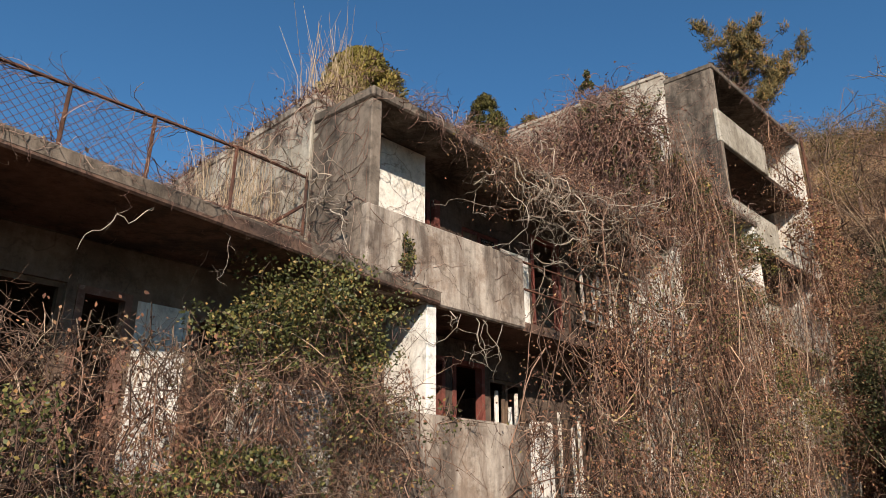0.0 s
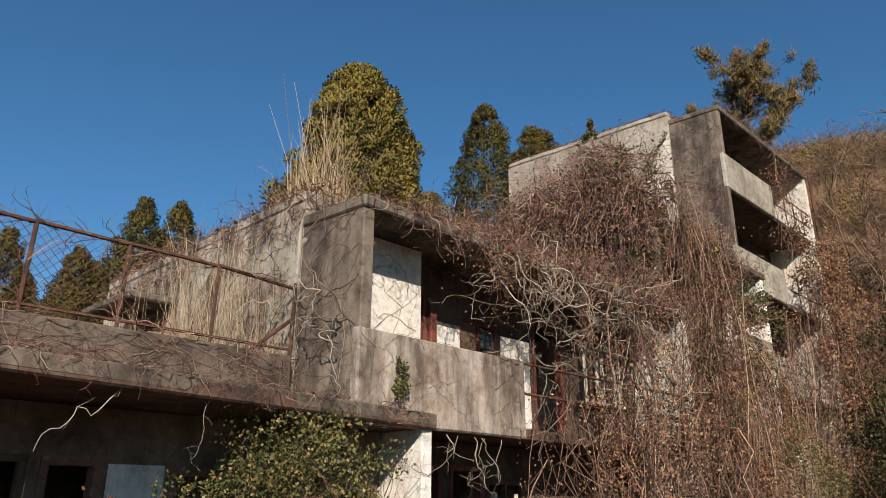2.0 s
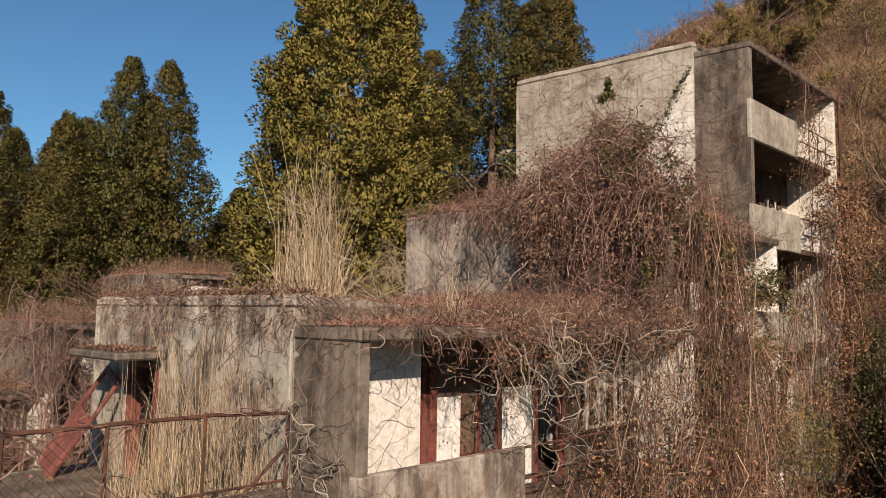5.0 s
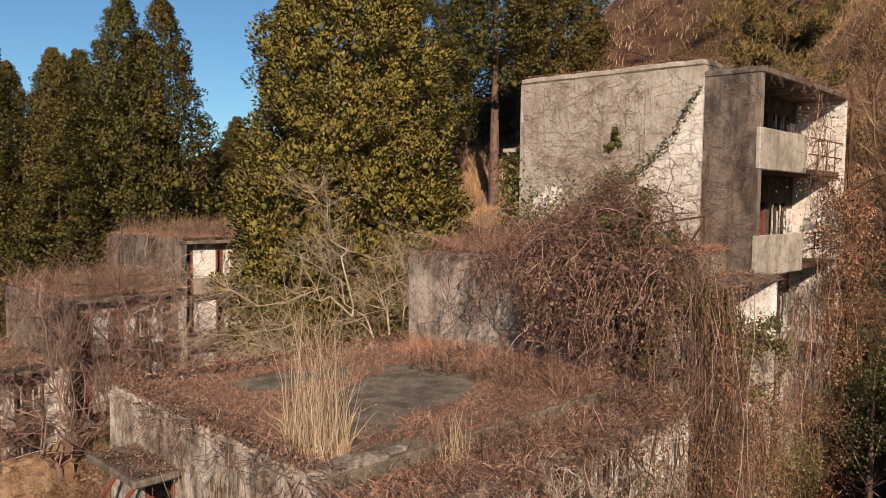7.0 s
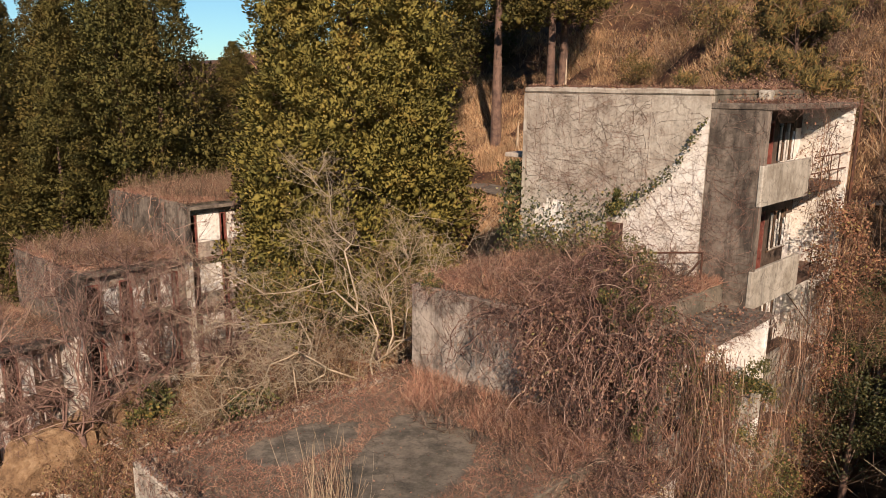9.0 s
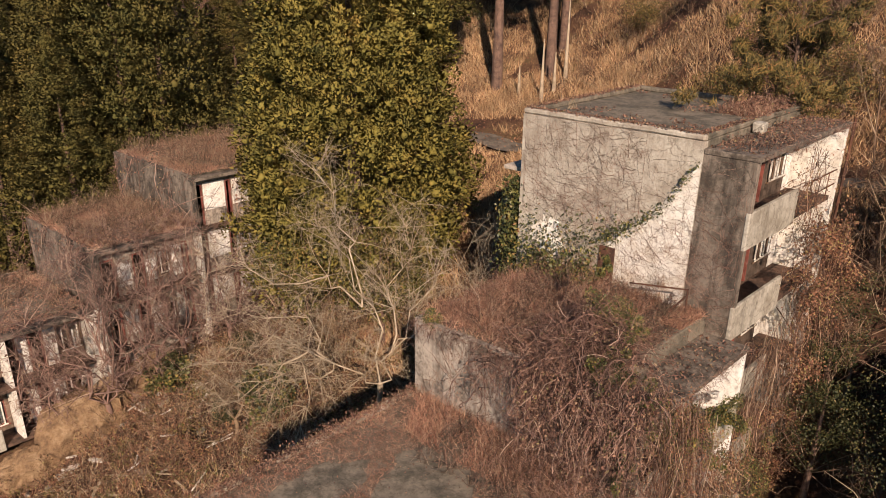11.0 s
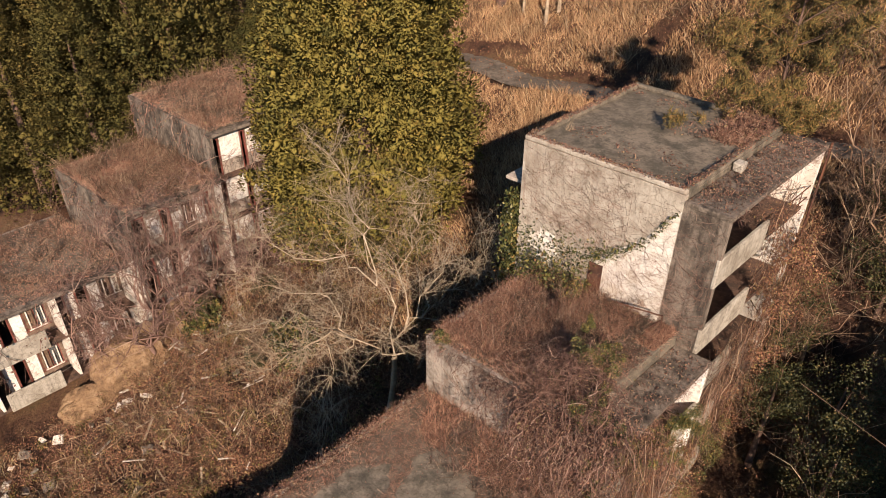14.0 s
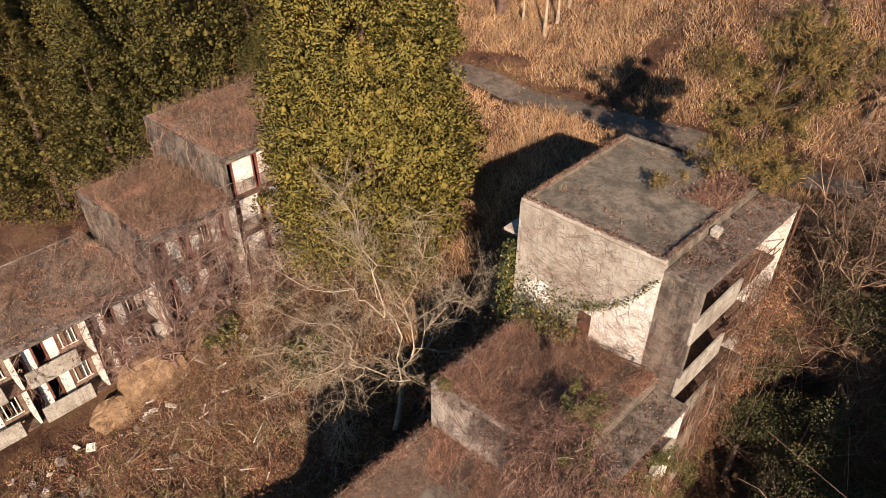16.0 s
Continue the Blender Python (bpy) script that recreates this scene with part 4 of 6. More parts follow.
bush_stems = Heap()
for (a, b, z), s, n in (((-0.95, 0.4, 5.5), (0.75, 0.5, 0.5), 3200), ((-1.7, 0.5, 5.25), (0.5, 0.4, 0.5), 1600), ((-0.35, 0.42, 5.2), (0.16, 0.15, 0.6), 700),
                        ((-4.4, 0.5, 4.2), (0.9, 0.4, 0.5), 1500), ((-2.9, 0.5, 3.5), (1.1, 0.4, 0.6), 1000), ((-2.0, 0.55, 3.9), (0.5, 0.3, 0.35), 500), ((-3.4, 0.5, 2.4), (1.4, 0.4, 0.6), 700), ((-0.9, 0.45, 4.1), (1.2, 0.4, 0.7), 900), ((-6.5, 0.5, 4.2), (1.2, 0.4, 0.7), 1200), ((0.6, 0.1, 6.75), (0.1, 0.1, 0.3), 200)):
    c = np.array(at(a, b, z))
    lumps = leafy(ivy, int(n * 2.2), c, np.array(s) * 1.12, 0.044, 0.36)
    brush_heap(bush_stems, lumps - np.array([0, 0, 0.4]), 0.7, (0, 0, 1), 0.7, 2, 4, 0.006, 0.2, 5)
for (a, b, z), s, n in (((8.75, -7.5, 12.0), (0.5, 0.7, 0.35), 700), ((11.6, -2.6, 12.2), (0.5, 0.6, 0.35), 700), ((9.8, -2.6, 13.0), (0.8, 0.6, 0.9), 2000), ((10.8, -0.2, 10.2), (0.7, 0.3, 0.9), 1500), ((8.9, -1.4, 12.6), (0.6, 0.6, 0.7), 1300), ((8.9, -0.6, 11.3), (0.5, 0.5, 0.8), 1100), ((9.6, -0.2, 10.4), (0.5, 0.4, 0.8), 900), ((9.7, -2.6, 14.5), (0.22, 0.22, 0.4), 500), ((8.35, -1.0, 10.9), (0.35, 0.7, 0.8), 1500), ((8.3, -0.7, 10.0), (0.3, 0.5, 0.6), 700), ((8.6, -1.6, 12.6), (0.5, 0.6, 0.6), 500), ((11.2, -2.5, 12.0), (0.8, 0.4, 0.4), 900), ((12.7, -0.3, 9.8), (0.7, 0.5, 0.6), 1700), ((12.2, 0.0, 8.6), (0.6, 0.4, 0.7), 500), ((10.8, 0.3, 6.5), (0.8, 0.4, 1.2), 600),
                        ((15.8, -0.2, 6.0), (0.8, 0.4, 1.6), 800), ((7.5, 0.5, 2.5), (1.2, 0.4, 1.2), 700), ((12.0, 0.5, 2.5), (1.5, 0.5, 1.4), 900)):
    leafy(ivy, n * 2, np.array(at(a, b, z)), s, 0.06)
yellow = Heap()
for a_, b_, z_, n in ((10.2, 0.5, 4.6, 700), (9.4, 0.6, 3.0, 600), (11.4, 0.5, 3.2, 700), (12.6, 0.3, 5.2, 500), (8.2, 0.6, 2.2, 500), (12.5, 0.0, 9.5, 400), (12.2, 0.2, 6.8, 400), (6.4, 0.7, 3.6, 350)):
    leafy(yellow, n, np.array(at(a_, b_, z_)), (0.6, 0.45, 0.9), 0.06, 0.5)
stuff("yellow_leaves", yellow, pine_leaf, "yellow-green leaves among the hanging vines", "leaves")
# ivy that climbs the tallest block's end wall
n = 1700
bb = rng.uniform(-8.6, -2.7, n)
zz = np.interp(bb, [-8.7, -7.4, -6, -4.8, -3.6, -2.7], [13.0, 13.0, 13.2, 13.9, 14.9, 16.5]) + rng.normal(size=n) * np.interp(bb, [-8, -6, -4.8, -2.7], [0.5, 0.4, 0.14, 0.08])
keep = rng.random(n) < np.interp(bb, [-8.6, -5.5, -4.5, -2.7], [1, 1, 0.6, 0.35])
ivy.add(leaves(ABZ(14.40 + 0.06 * rng.normal(size=keep.sum()), bb[keep], zz[keep]), rng.uniform(0.06, 0.12, keep.sum())))
n = 2400
ivy.add(leaves(ABZ(14.6 + rng.normal(size=n) * 0.35, -9.1 + rng.normal(size=n) * 0.18, rng.uniform(10.5, 14.8, n)), rng.uniform(0.1, 0.18, n)))
n = 1500
ivy.add(leaves(ABZ(rng.uniform(13.2, 14.4, n), rng.uniform(-8.3, -5.3, n), 12.0 + np.abs(rng.normal(size=n)) * 0.5), rng.uniform(0.08, 0.16, n)))
stuff("bush_stems", bush_stems, twig_brown, "thin stems of the ivy bushes", "stems")
stuff("ivy", ivy, green_leaf, "green and yellowing ivy climbing over walls and balconies", "ivy")


# thin creepers on the concrete walls
def creepers(h, n, plane, at_, s0, s1, z0, z1, r=0.007, k=9, step=0.13, rise=1.0):
    s, z = rng.uniform(s0, s1, n), z0 + (z1 - z0) * rng.beta(1.0, 1.5, n)
    ds, dz = rng.normal(size=n), np.abs(rng.normal(size=n)) * rise + 0.1
    L = np.hypot(ds, dz)
    ds, dz = ds / L * step, dz / L * step
    S, Z = [s], [z]
    for _ in range(k - 1):
        S.append(S[-1] + ds + rng.normal(size=n) * step * 0.28)
        Z.append(Z[-1] + dz + rng.normal(size=n) * step * 0.28)
    S, Z = np.clip(np.stack(S, 1), s0, s1), np.clip(np.stack(Z, 1), z0, z1)
    P = ABZ(at_, S, Z) if plane == 'b' else ABZ(S, at_, Z)
    h.add(tubes(P, r * rng.uniform(0.6, 1.8, n)[:, None] * np.linspace(1, 0.4, k)[None]))


creep = Heap()
creepers(creep, 330, 'b', 14.485, -7.4, -1.2, 11.9, 14.6, 0.0028, step=0.14, rise=0.5)
creepers(creep, 330, 'b', 14.485, -5.2, -1.2, 11.9, 16.6, 0.0028, step=0.14, rise=0.5)
creepers(creep, 420, 'b', 14.485, -8.7, -4.4, 13.6, 17.1, 0.003, step=0.15, rise=0.3)
creepers(creep, 260, 'b', 8.585, -7.6, -1.0, 9.2, 11.8, 0.005)
creepers(creep, 420, 'b', -0.012, -7.8, -0.05, 6.4, 9.3, 0.003, step=0.1, rise=0.4)
creepers(creep, 22, 'a', 0.022, 0.0, 3.2, 6.2, 7.3, 0.0022, step=0.09)
creepers(creep, 30, 'a', 0.022, 0.0, 3.2, 3.6, 4.7, 0.0022, step=0.09)
creepers(creep, 16, 'a', -0.75, 0.25, 1.75, 6.4, 8.4, 0.003)
creepers(creep, 30, 'b', 1.05, -1.1, -0.05, 3.8, 6.0, 0.003)
creepers(creep, 480, 'a', -1.005, -9.0, -0.1, 6.4, 7.1, 0.0026, step=0.09, rise=0.25)
n = 380
ea = rng.uniform(-9, 1.1, n)
eb = rng.uniform(-1.0, 0.05 + 2.4 * (1.24 - ea) / 16.24)
curly(creep, ABZ(ea, eb, 6.36), (-0.3, -0.6, -0.02), 0.4, 0.0035, 9, 0.3, 0.03, 3)
n = 260
ea = rng.uniform(-9, 1.1, n)
curly(creep, ABZ(ea, 0.08 + 2.4 * (1.24 - ea) / 16.24, 6.34), (0.3, -0.4, 0.0), 0.3, 0.003, 9, 0.35, 0.08, 3)
for a0_, a1_, b_, z_, n in ((0.0, 8.5, 0.03, 9.07, 420), (8.7, 14.3, -0.47, 11.3, 200), (14.6, 21.6, -1.06, 16.9, 120)):
    curly(creep, ABZ(rng.uniform(a0_, a1_, n), b_ + rng.normal(size=n) * 0.05, z_ + rng.uniform(-0.12, 0.06, n)), (0.3, -0.2, -0.1), 0.55, 0.006, 10, 0.4, 0.06, 4)
n = 240
curly(creep, ABZ(np.full(n, -0.03), rng.uniform(-7.8, 0, n), rng.uniform(9.0, 9.5, n)), (0.2, -0.2, -0.2), 0.8, 0.006, 10, 0.4, 0.05, 4)
creepers(creep, 260, 'b', 14.488, -2.62, -1.12, 4.0, 16.6, 0.004, rise=0.6)
n = 150
curly(creep, ABZ(rng.uniform(-8.8, -0.2, n), -1.13 + rng.normal(size=n) * 0.02, 8.0 + rng.normal(size=n) * 0.02), (-0.7, -0.7, 0.0), 0.5, 0.005, 9, 0.25, 0.0, 2)
n = 70
curly(creep, ABZ(np.array(fence_posts)[rng.integers(0, 9, n)], -1.13 + rng.normal(size=n) * 0.02, rng.uniform(7.0, 7.6, n)), (0, 0, 1.0), 0.5, 0.005, 9, 0.25, 0.0, 2)
stuff("creepers", creep, twig_mound, "thin bare creepers clinging to the concrete walls", "creepers")

# thick grey vine stems round the second block's balcony
snag = Heap()
curly(snag, ABZ(rng.uniform(2.0, 6.5, 46), rng.uniform(0.0, 0.3, 46), rng.uniform(8.3, 9.1, 46)), (0.15, -0.15, -0.9), 1.9, 0.0095, 16, 0.5, 0.02, 8)
curly(snag, ABZ(rng.uniform(2.5, 7.5, 30), rng.uniform(0.05, 0.4, 30), rng.uniform(6.8, 8.2, 30)), (0.5, 0.3, 0.1), 1.6, 0.009, 16, 0.5, 0.05, 8)
curly(snag, ABZ(np.full(16, -0.1), rng.uniform(-2.2, -0.2, 16), rng.uniform(6.8, 8.6, 16)), (-0.1, -0.2, 0.1), 1.2, 0.009, 14, 0.5, 0.05, 7)
curly(snag, ABZ(rng.uniform(1.4, 2.8, 6), np.full(6, 0.06), np.full(6, 6.1)), (0.2, -0.1, -1), 1.3, 0.008, 12, 0.4, 0.1, 6)
curly(snag, ABZ(np.array([-4.3, -3.0, -2.2, -0.8]), np.array([0.7, 0.5, 0.4, 0.2]), np.full(4, 6.2)), (0.05, -0.05, -1), 0.9, 0.0045, 16, 0.4, 0.1, 6)
stuff("vine_stems", snag, twig_grey, "gnarled pale grey vine stems twisting over the balcony", "vines")

# --- mounds of vines on the roofs ---
mound = Heap()
m_leaf = Heap()
n = 520
a, b = rng.normal(9.6, 1.1, n), rng.uniform(-5.2, -0.3, n)
b = np.where((a > 9.1) & (b > -2.2), b - 1.9, b)
zc = 11.6 + 2.3 * np.exp(-((a - 9.3) / 1.5) ** 2 - ((b + 2.1) / 2.0) ** 2) * rng.uniform(0.2, 1, n)
P, Q = brush_heap(mound, ABZ(a, b, zc), 1.0, (0, -0.1, 0.2), 1.0, 3, 4, 0.009, 0.7, 5)
curly(mound, ABZ(a[:240], b[:240], zc[:240]), (-0.3, -0.3, 0.1), 1.7, 0.015, 12, 0.4, 0.16, 3)
m_leaf.add(leaves(pick(Q, 8000), rng.uniform(0.04, 0.09, 8000)))
n = 180
a, b = rng.uniform(6.2, 8.7, n), rng.uniform(-3.2, 0.0, n)
curly(mound, ABZ(a, b, 9.2 + rng.uniform(0.0, 2.4, n) * (a - 6.0) / 2.7), (0.1, -0.2, 0.3), 1.4, 0.008, 12, 0.45, 0.08, 5)
n = 220
curly(mound, ABZ(8.55 + rng.normal(size=n) * 0.06, rng.uniform(-7.9, -1.0, n), 11.8 + rng.uniform(-0.1, 0.12, n)), (-0.3, -0.1, -0.15), 0.9, 0.006, 10, 0.4, 0.1, 4)
# drape over the third block's end wall
n = 300
b = rng.uniform(-3.7, -0.4, n)
st = ABZ(8.5 - rng.uniform(0, 0.5, n), b, 12.1 - rng.uniform(0, 1.6, n) * rng.random(n))
s = np.linspace(0, 1, 8)
fall = rng.uniform(0.8, 3.2, n) * (0.5 + 0.5 * (b + 3.7) / 3.3)
dr = st[:, None] + np.stack([-0.35 * s, -0.35 * s, 0 * s], -1)[None] * rng.uniform(0.2, 1.6, n)[:, None, None]
dr[:, :, 2] -= fall[:, None] * s[None] ** 1.2
dr += np.cumsum(rng.normal(size=dr.shape) * 0.07, 1)
dr[:, :, 2] = np.maximum(dr[:, :, 2], 9.25)
mound.add(tubes(dr, 0.011 * rng.uniform(0.5, 1.6, n)[:, None] * np.linspace(1, 0.5, 8)[None]))
shoots(mound, dr, 6, 0.4)
m_leaf.add(leaves(pick(dr, 9000, 0.16), rng.uniform(0.05, 0.11, 9000)))
for a_, b0_, b1_, top_, n in ((8.3, -36.2, -28.6, 8.6, 22), (13.95, -37.0, -29.0, 11.2, 18)):
    st = ABZ(a_ - rng.uniform(0, 0.3, n), rng.uniform(b0_, b1_, n), top_ + rng.uniform(-0.2, 0.5, n))
    dr = st[:, None] + np.stack([-0.2 * s, -0.2 * s, 0 * s], -1)[None] * rng.uniform(0.2, 2.5, n)[:, None, None]
    dr[:, :, 2] -= (rng.uniform(0.5, 3.0, n))[:, None] * s[None]
    dr += np.cumsum(rng.normal(size=dr.shape) * 0.08, 1)
    mound.add(tubes(dr, 0.016 * rng.uniform(0.5, 1.6, n)[:, None] * np.linspace(1, 0.5, 8)[None]))
    shoots(mound, dr, 4, 0.5, 0.009)
    m_leaf.add(leaves(pick(dr, 500, 0.15), rng.uniform(0.07, 0.14, 500)))
pale_run = Heap()
n = 260
a, b = rng.uniform(8.3, 11.4, n), rng.uniform(-3.6, 0.1, n)
b = np.where((a > 9.3) & (b > -2.3), np.where(b > -0.9, 0.1, b - 1.6), b)
zc = np.where(b > -0.5, 10.8 - 1.8 * rng.random(n), 11.9 + 1.7 * np.exp(-((a - 9.3) / 1.5) ** 2 - ((b + 2.1) / 2.0) ** 2))
curly(pale_run, ABZ(a, b, zc), (-0.35, -0.35, -0.1), 1.5, 0.010, 14, 0.42, 0.12, 2)
stuff("pale_runners", pale_run, pink_wood, "pale pinkish bare runners over the heap of vines", "vines")
stuff("vine_mound", mound, twig_mound, "heap of bare tangled vines on the roof", "vines")


def mat_cover(h, lf, n, a0, a1, b0, b1, z, height=0.45, leaf_n=6, leaf_size=0.09, keep=None, stems=3, subs=3, r=0.008):
    a, b = scatter(n, a0, a1, b0, b1)
    if keep is not None:
        k = keep(a, b)
        a, b = a[k], b[k]
    P, Q = brush_heap(h, ABZ(a, b, z), height, (0, 0, 1), 0.8, stems, subs, r, 0.3, 3)
    m = len(a) * leaf_n
    c = pick(Q, m, 0.1)
    lf.add(leaves(c, rng.uniform(0.6, 1.4, m) * leaf_size))


def litter_on(lf, n, a0, a1, b0, b1, z, keep=None, size=0.1):
    a, b = scatter(n, a0, a1, b0, b1)
    if keep is not None:
        k = keep(a, b)
        a, b = a[k], b[k]
    lf.add(leaves(ABZ(a, b, z + rng.uniform(0, 0.05, len(a))), rng.uniform(0.5, 1.3, len(a)) * size, 0.05))


def blades(base, length, lean=0.25, width=0.012, k=4, curl=0.25):
    n = len(base)
    L = np.broadcast_to(length, (n,)) * rng.uniform(0.5, 1.1, n)
    d = rng.normal(size=(n, 3)) * lean
    d[:, 2] = 1
    d = unit(d)
    s = np.linspace(0, 1, k)
    side = unit(np.cross(d, rng.normal(size=(n, 3))))
    bend = rng.normal(size=(n, 3)) * curl
    bend[:, 2] = -0.1
    C = base[:, None] + L[:, None, None] * (d[:, None] * s[None, :, None] + bend[:, None] * (s ** 2.5)[None, :, None])
    w = (width * rng.uniform(0.6, 1.4, n))[:, None, None] * (1 - 0.8 * s)[None, :, None]
    V = np.stack([C - side[:, None] * w, C + side[:, None] * w], 2)
    i = np.arange(n)[:, None] * 2 * k + np.arange(k - 1)[None] * 2
    F = np.stack([i, i + 1, i + 3, i + 2], -1).reshape(-1, 4)
    return V.reshape(-1, 3), F


cover, c_leaf = Heap(), Heap()


def fbm(a, b, s):
    return np.sin(a * s + 1.7 * np.sin(b * s * 0.8)) * np.cos(b * s * 1.1 + 1.3 * np.sin(a * s * 0.7 + 1))


# third block's roof, thick; second block's roof, with bare patches; near terrace
mat_cover(cover, c_leaf, 450, 8.7, 14.4, -7.9, -1.9, 11.85, 0.5, 12, 0.065)
mat_cover(cover, c_leaf, 160, 9.2, 14.2, -7.6, -2.2, 11.85, 0.95, 14, 0.07)
mat_cover(cover, c_leaf, 230, 8.9, 14.2, -7.2, -2.3, 11.85, 1.5, 14, 0.05, None, 4, 5, 0.008)
bare = lambda a, b: ~((np.hypot((0.92 * (a - 4.6) - 0.39 * (b + 4.0)) / 3.2, (0.39 * (a - 4.6) + 0.92 * (b + 4.0)) / 1.2) + 0.2 * fbm(a, b, 2.0) < 1)
                      | (np.hypot((a - 3.4) / 1.5, (b + 6.3) / 0.7) + 0.2 * fbm(a, b, 2.3) < 1) | (np.hypot((a - 1.2) / 1.2, (b + 1.45) / 0.3) < 1))
mat_cover(cover, c_leaf, 1100, 0.1, 8.5, -7.9, -0.1, 9.2, 0.24, 9, 0.034, bare)
mat_cover(cover, c_leaf, 480, 1.5, 8.5, -2.6, 0.1, 9.1, 0.45, 12, 0.036)
mat_cover(cover, c_leaf, 150, -0.1, 0.5, -7.9, -1.2, 9.4, 0.35, 5, 0.05)
mat_cover(cover, c_leaf, 260, 6.0, 8.5, -5.6, -1.0, 9.3, 0.75, 14, 0.04)
litter_on(c_leaf, 42000, 0.2, 8.5, -7.8, -1.2, 9.31, bare, 0.036)
litter_on(c_leaf, 500, 0.2, 8.5, -7.8, -1.2, 9.31, None, 0.05)
litter_on(c_leaf, 7000, 0.2, 8.5, -1.2, 0.05, 9.06, None, 0.036)
mat_cover(cover, c_leaf, 260, 0.2, 8.5, -7.97, -7.6, 9.42, 0.22, 9, 0.06)
litter_on(c_leaf, 2500, 0.0, 8.5, -7.95, -7.7, 9.46, None, 0.06)
litter_on(c_leaf, 1600, 0.0, 0.24, -7.95, -1.2, 9.47, None, 0.055)
litter_on(c_leaf, 900, -0.72, -0.02, -6.7, -4.85, 8.555, None, 0.05)
litter_on(c_leaf, 1300, 14.5, 14.75, -8.8, -2.7, 17.285, None, 0.07)
litter_on(c_leaf, 1300, 14.7, 21.5, -8.85, -8.6, 17.285, None, 0.07)
litter_on(c_leaf, 1000, 14.7, 21.5, -2.9, -2.66, 17.285, None, 0.07)
mat_cover(cover, c_leaf, 420, -9, -0.1, -7.5, -0.1, 6.3, 0.3, 3, 0.07)
mat_cover(cover, c_leaf, 130, 14.9, 21.5, -2.5, -1.1, 16.9, 0.22, 6, 0.07)
mat_cover(cover, c_leaf, 200, 18.8, 21.6, -4.5, -2.9, 17.1, 0.6, 10, 0.09)
litter_on(c_leaf, 700, 9, 14.2, -1.8, -0.6, 11.31, None, 0.08)
litter_on(c_leaf, 8000, 8.7, 14.4, -7.9, -1.9, 11.86, None, 0.07)
# roofs across the yard
far_cover, far_litter = Heap(), Heap()
for a0_, a1_, b0_, b1_, z_, n in ((-9.5, 7.8, -36.0, -28.9, 5.65, 420), (8.5, 13.8, -36.0, -28.7, 8.6, 330), (14.2, 22.2, -37.0, -29.2, 11.15, 300)):
    mat_cover(far_cover, far_litter, n, a0_, a1_, b0_, b1_, z_, 1.35, 9, 0.06, lambda a, b: fbm(a, b, 0.9) > -0.6, 5, 5, 0.014)
    litter_on(far_litter, n * 60, a0_ - 0.1, a1_ + 0.1, b0_ - 0.1, b1_ + 0.1, z_ + 0.02, None, 0.075)
    a_, b_ = scatter(n * 26, a0_, a1_, b0_, b1_)
    k_ = fbm(a_, b_, 0.7) > 0.1
    far_litter.add(blades(ABZ(a_[k_], b_[k_], z_), 0.5, 0.7, 0.009, 3))
stuff("ruin_roof_brush", far_cover, twig_yard, "dry brown brush growing on the ruined roofs", "brush")
stuff("ruin_roof_litter", far_litter, thatch, "red-brown dead leaves and grass over the ruined roofs", "leaves")
litter_on(c_leaf, 3600, 14.8, 21.5, -8.6, -2.9, 17.11, lambda a, b: fbm(a, b, 1.6) > 0.25, 0.08)
litter_on(c_leaf, 1800, 14.6, 21.6, -2.6, -1.1, 16.91, None, 0.07)
litter_on(c_leaf, 3000, -9.0, 1.1, -1.0, 1.0, 6.34, lambda a, b: b < 0.05 + 2.4 * (1.24 - a) / 16.24, 0.05)
red = Heap()
for n, a0_, a1_, b0_, b1_, z_, hh in ((15000, 9.0, 14.4, -7.8, -3.2, 11.86, 0.5), (5000, 8.7, 11.5, -7.8, -2.2, 11.86, 0.4), (6000, 6.6, 8.5, -7.6, -1.4, 9.31, 0.45), (3000, 13.0, 14.4, -2.6, -1.9, 11.86, 0.3), (1500, 18.9, 21.5, -4.2, -2.95, 17.1, 0.5)):
    a_, b_ = scatter(n, a0_, a1_, b0_, b1_)
    k_ = fbm(a_, b_, 1.3) > -0.55
    red.add(blades(ABZ(a_[k_], b_[k_], z_), hh, 0.55, 0.008, 3))
a_, b_ = scatter(16000, 0.2, 8.5, -7.8, 0.0)
k_ = bare(a_, b_)
red.add(blades(ABZ(a_[k_], b_[k_], np.where(b_[k_] < -1.2, 9.31, 9.06)), 0.26, 1.3, 0.005, 3))
stuff("roof_thatch", red, thatch, "red-brown dead grass matted on the flat roofs", "grass")
stuff("roof_brush", cover, twig_brown, "low dry brush growing on the flat roofs", "brush")
stuff("vine_leaves", vleaf, russet_leaf, "withered brown leaves left on the vines", "leaves")
m_leaf.V += [v for v in c_leaf.V]
off = m_leaf.n
m_leaf.F += [f + off for f in c_leaf.F]
stuff("dead_leaves", m_leaf, dry_leaf, "fallen russet leaves on roofs and vines", "leaves")


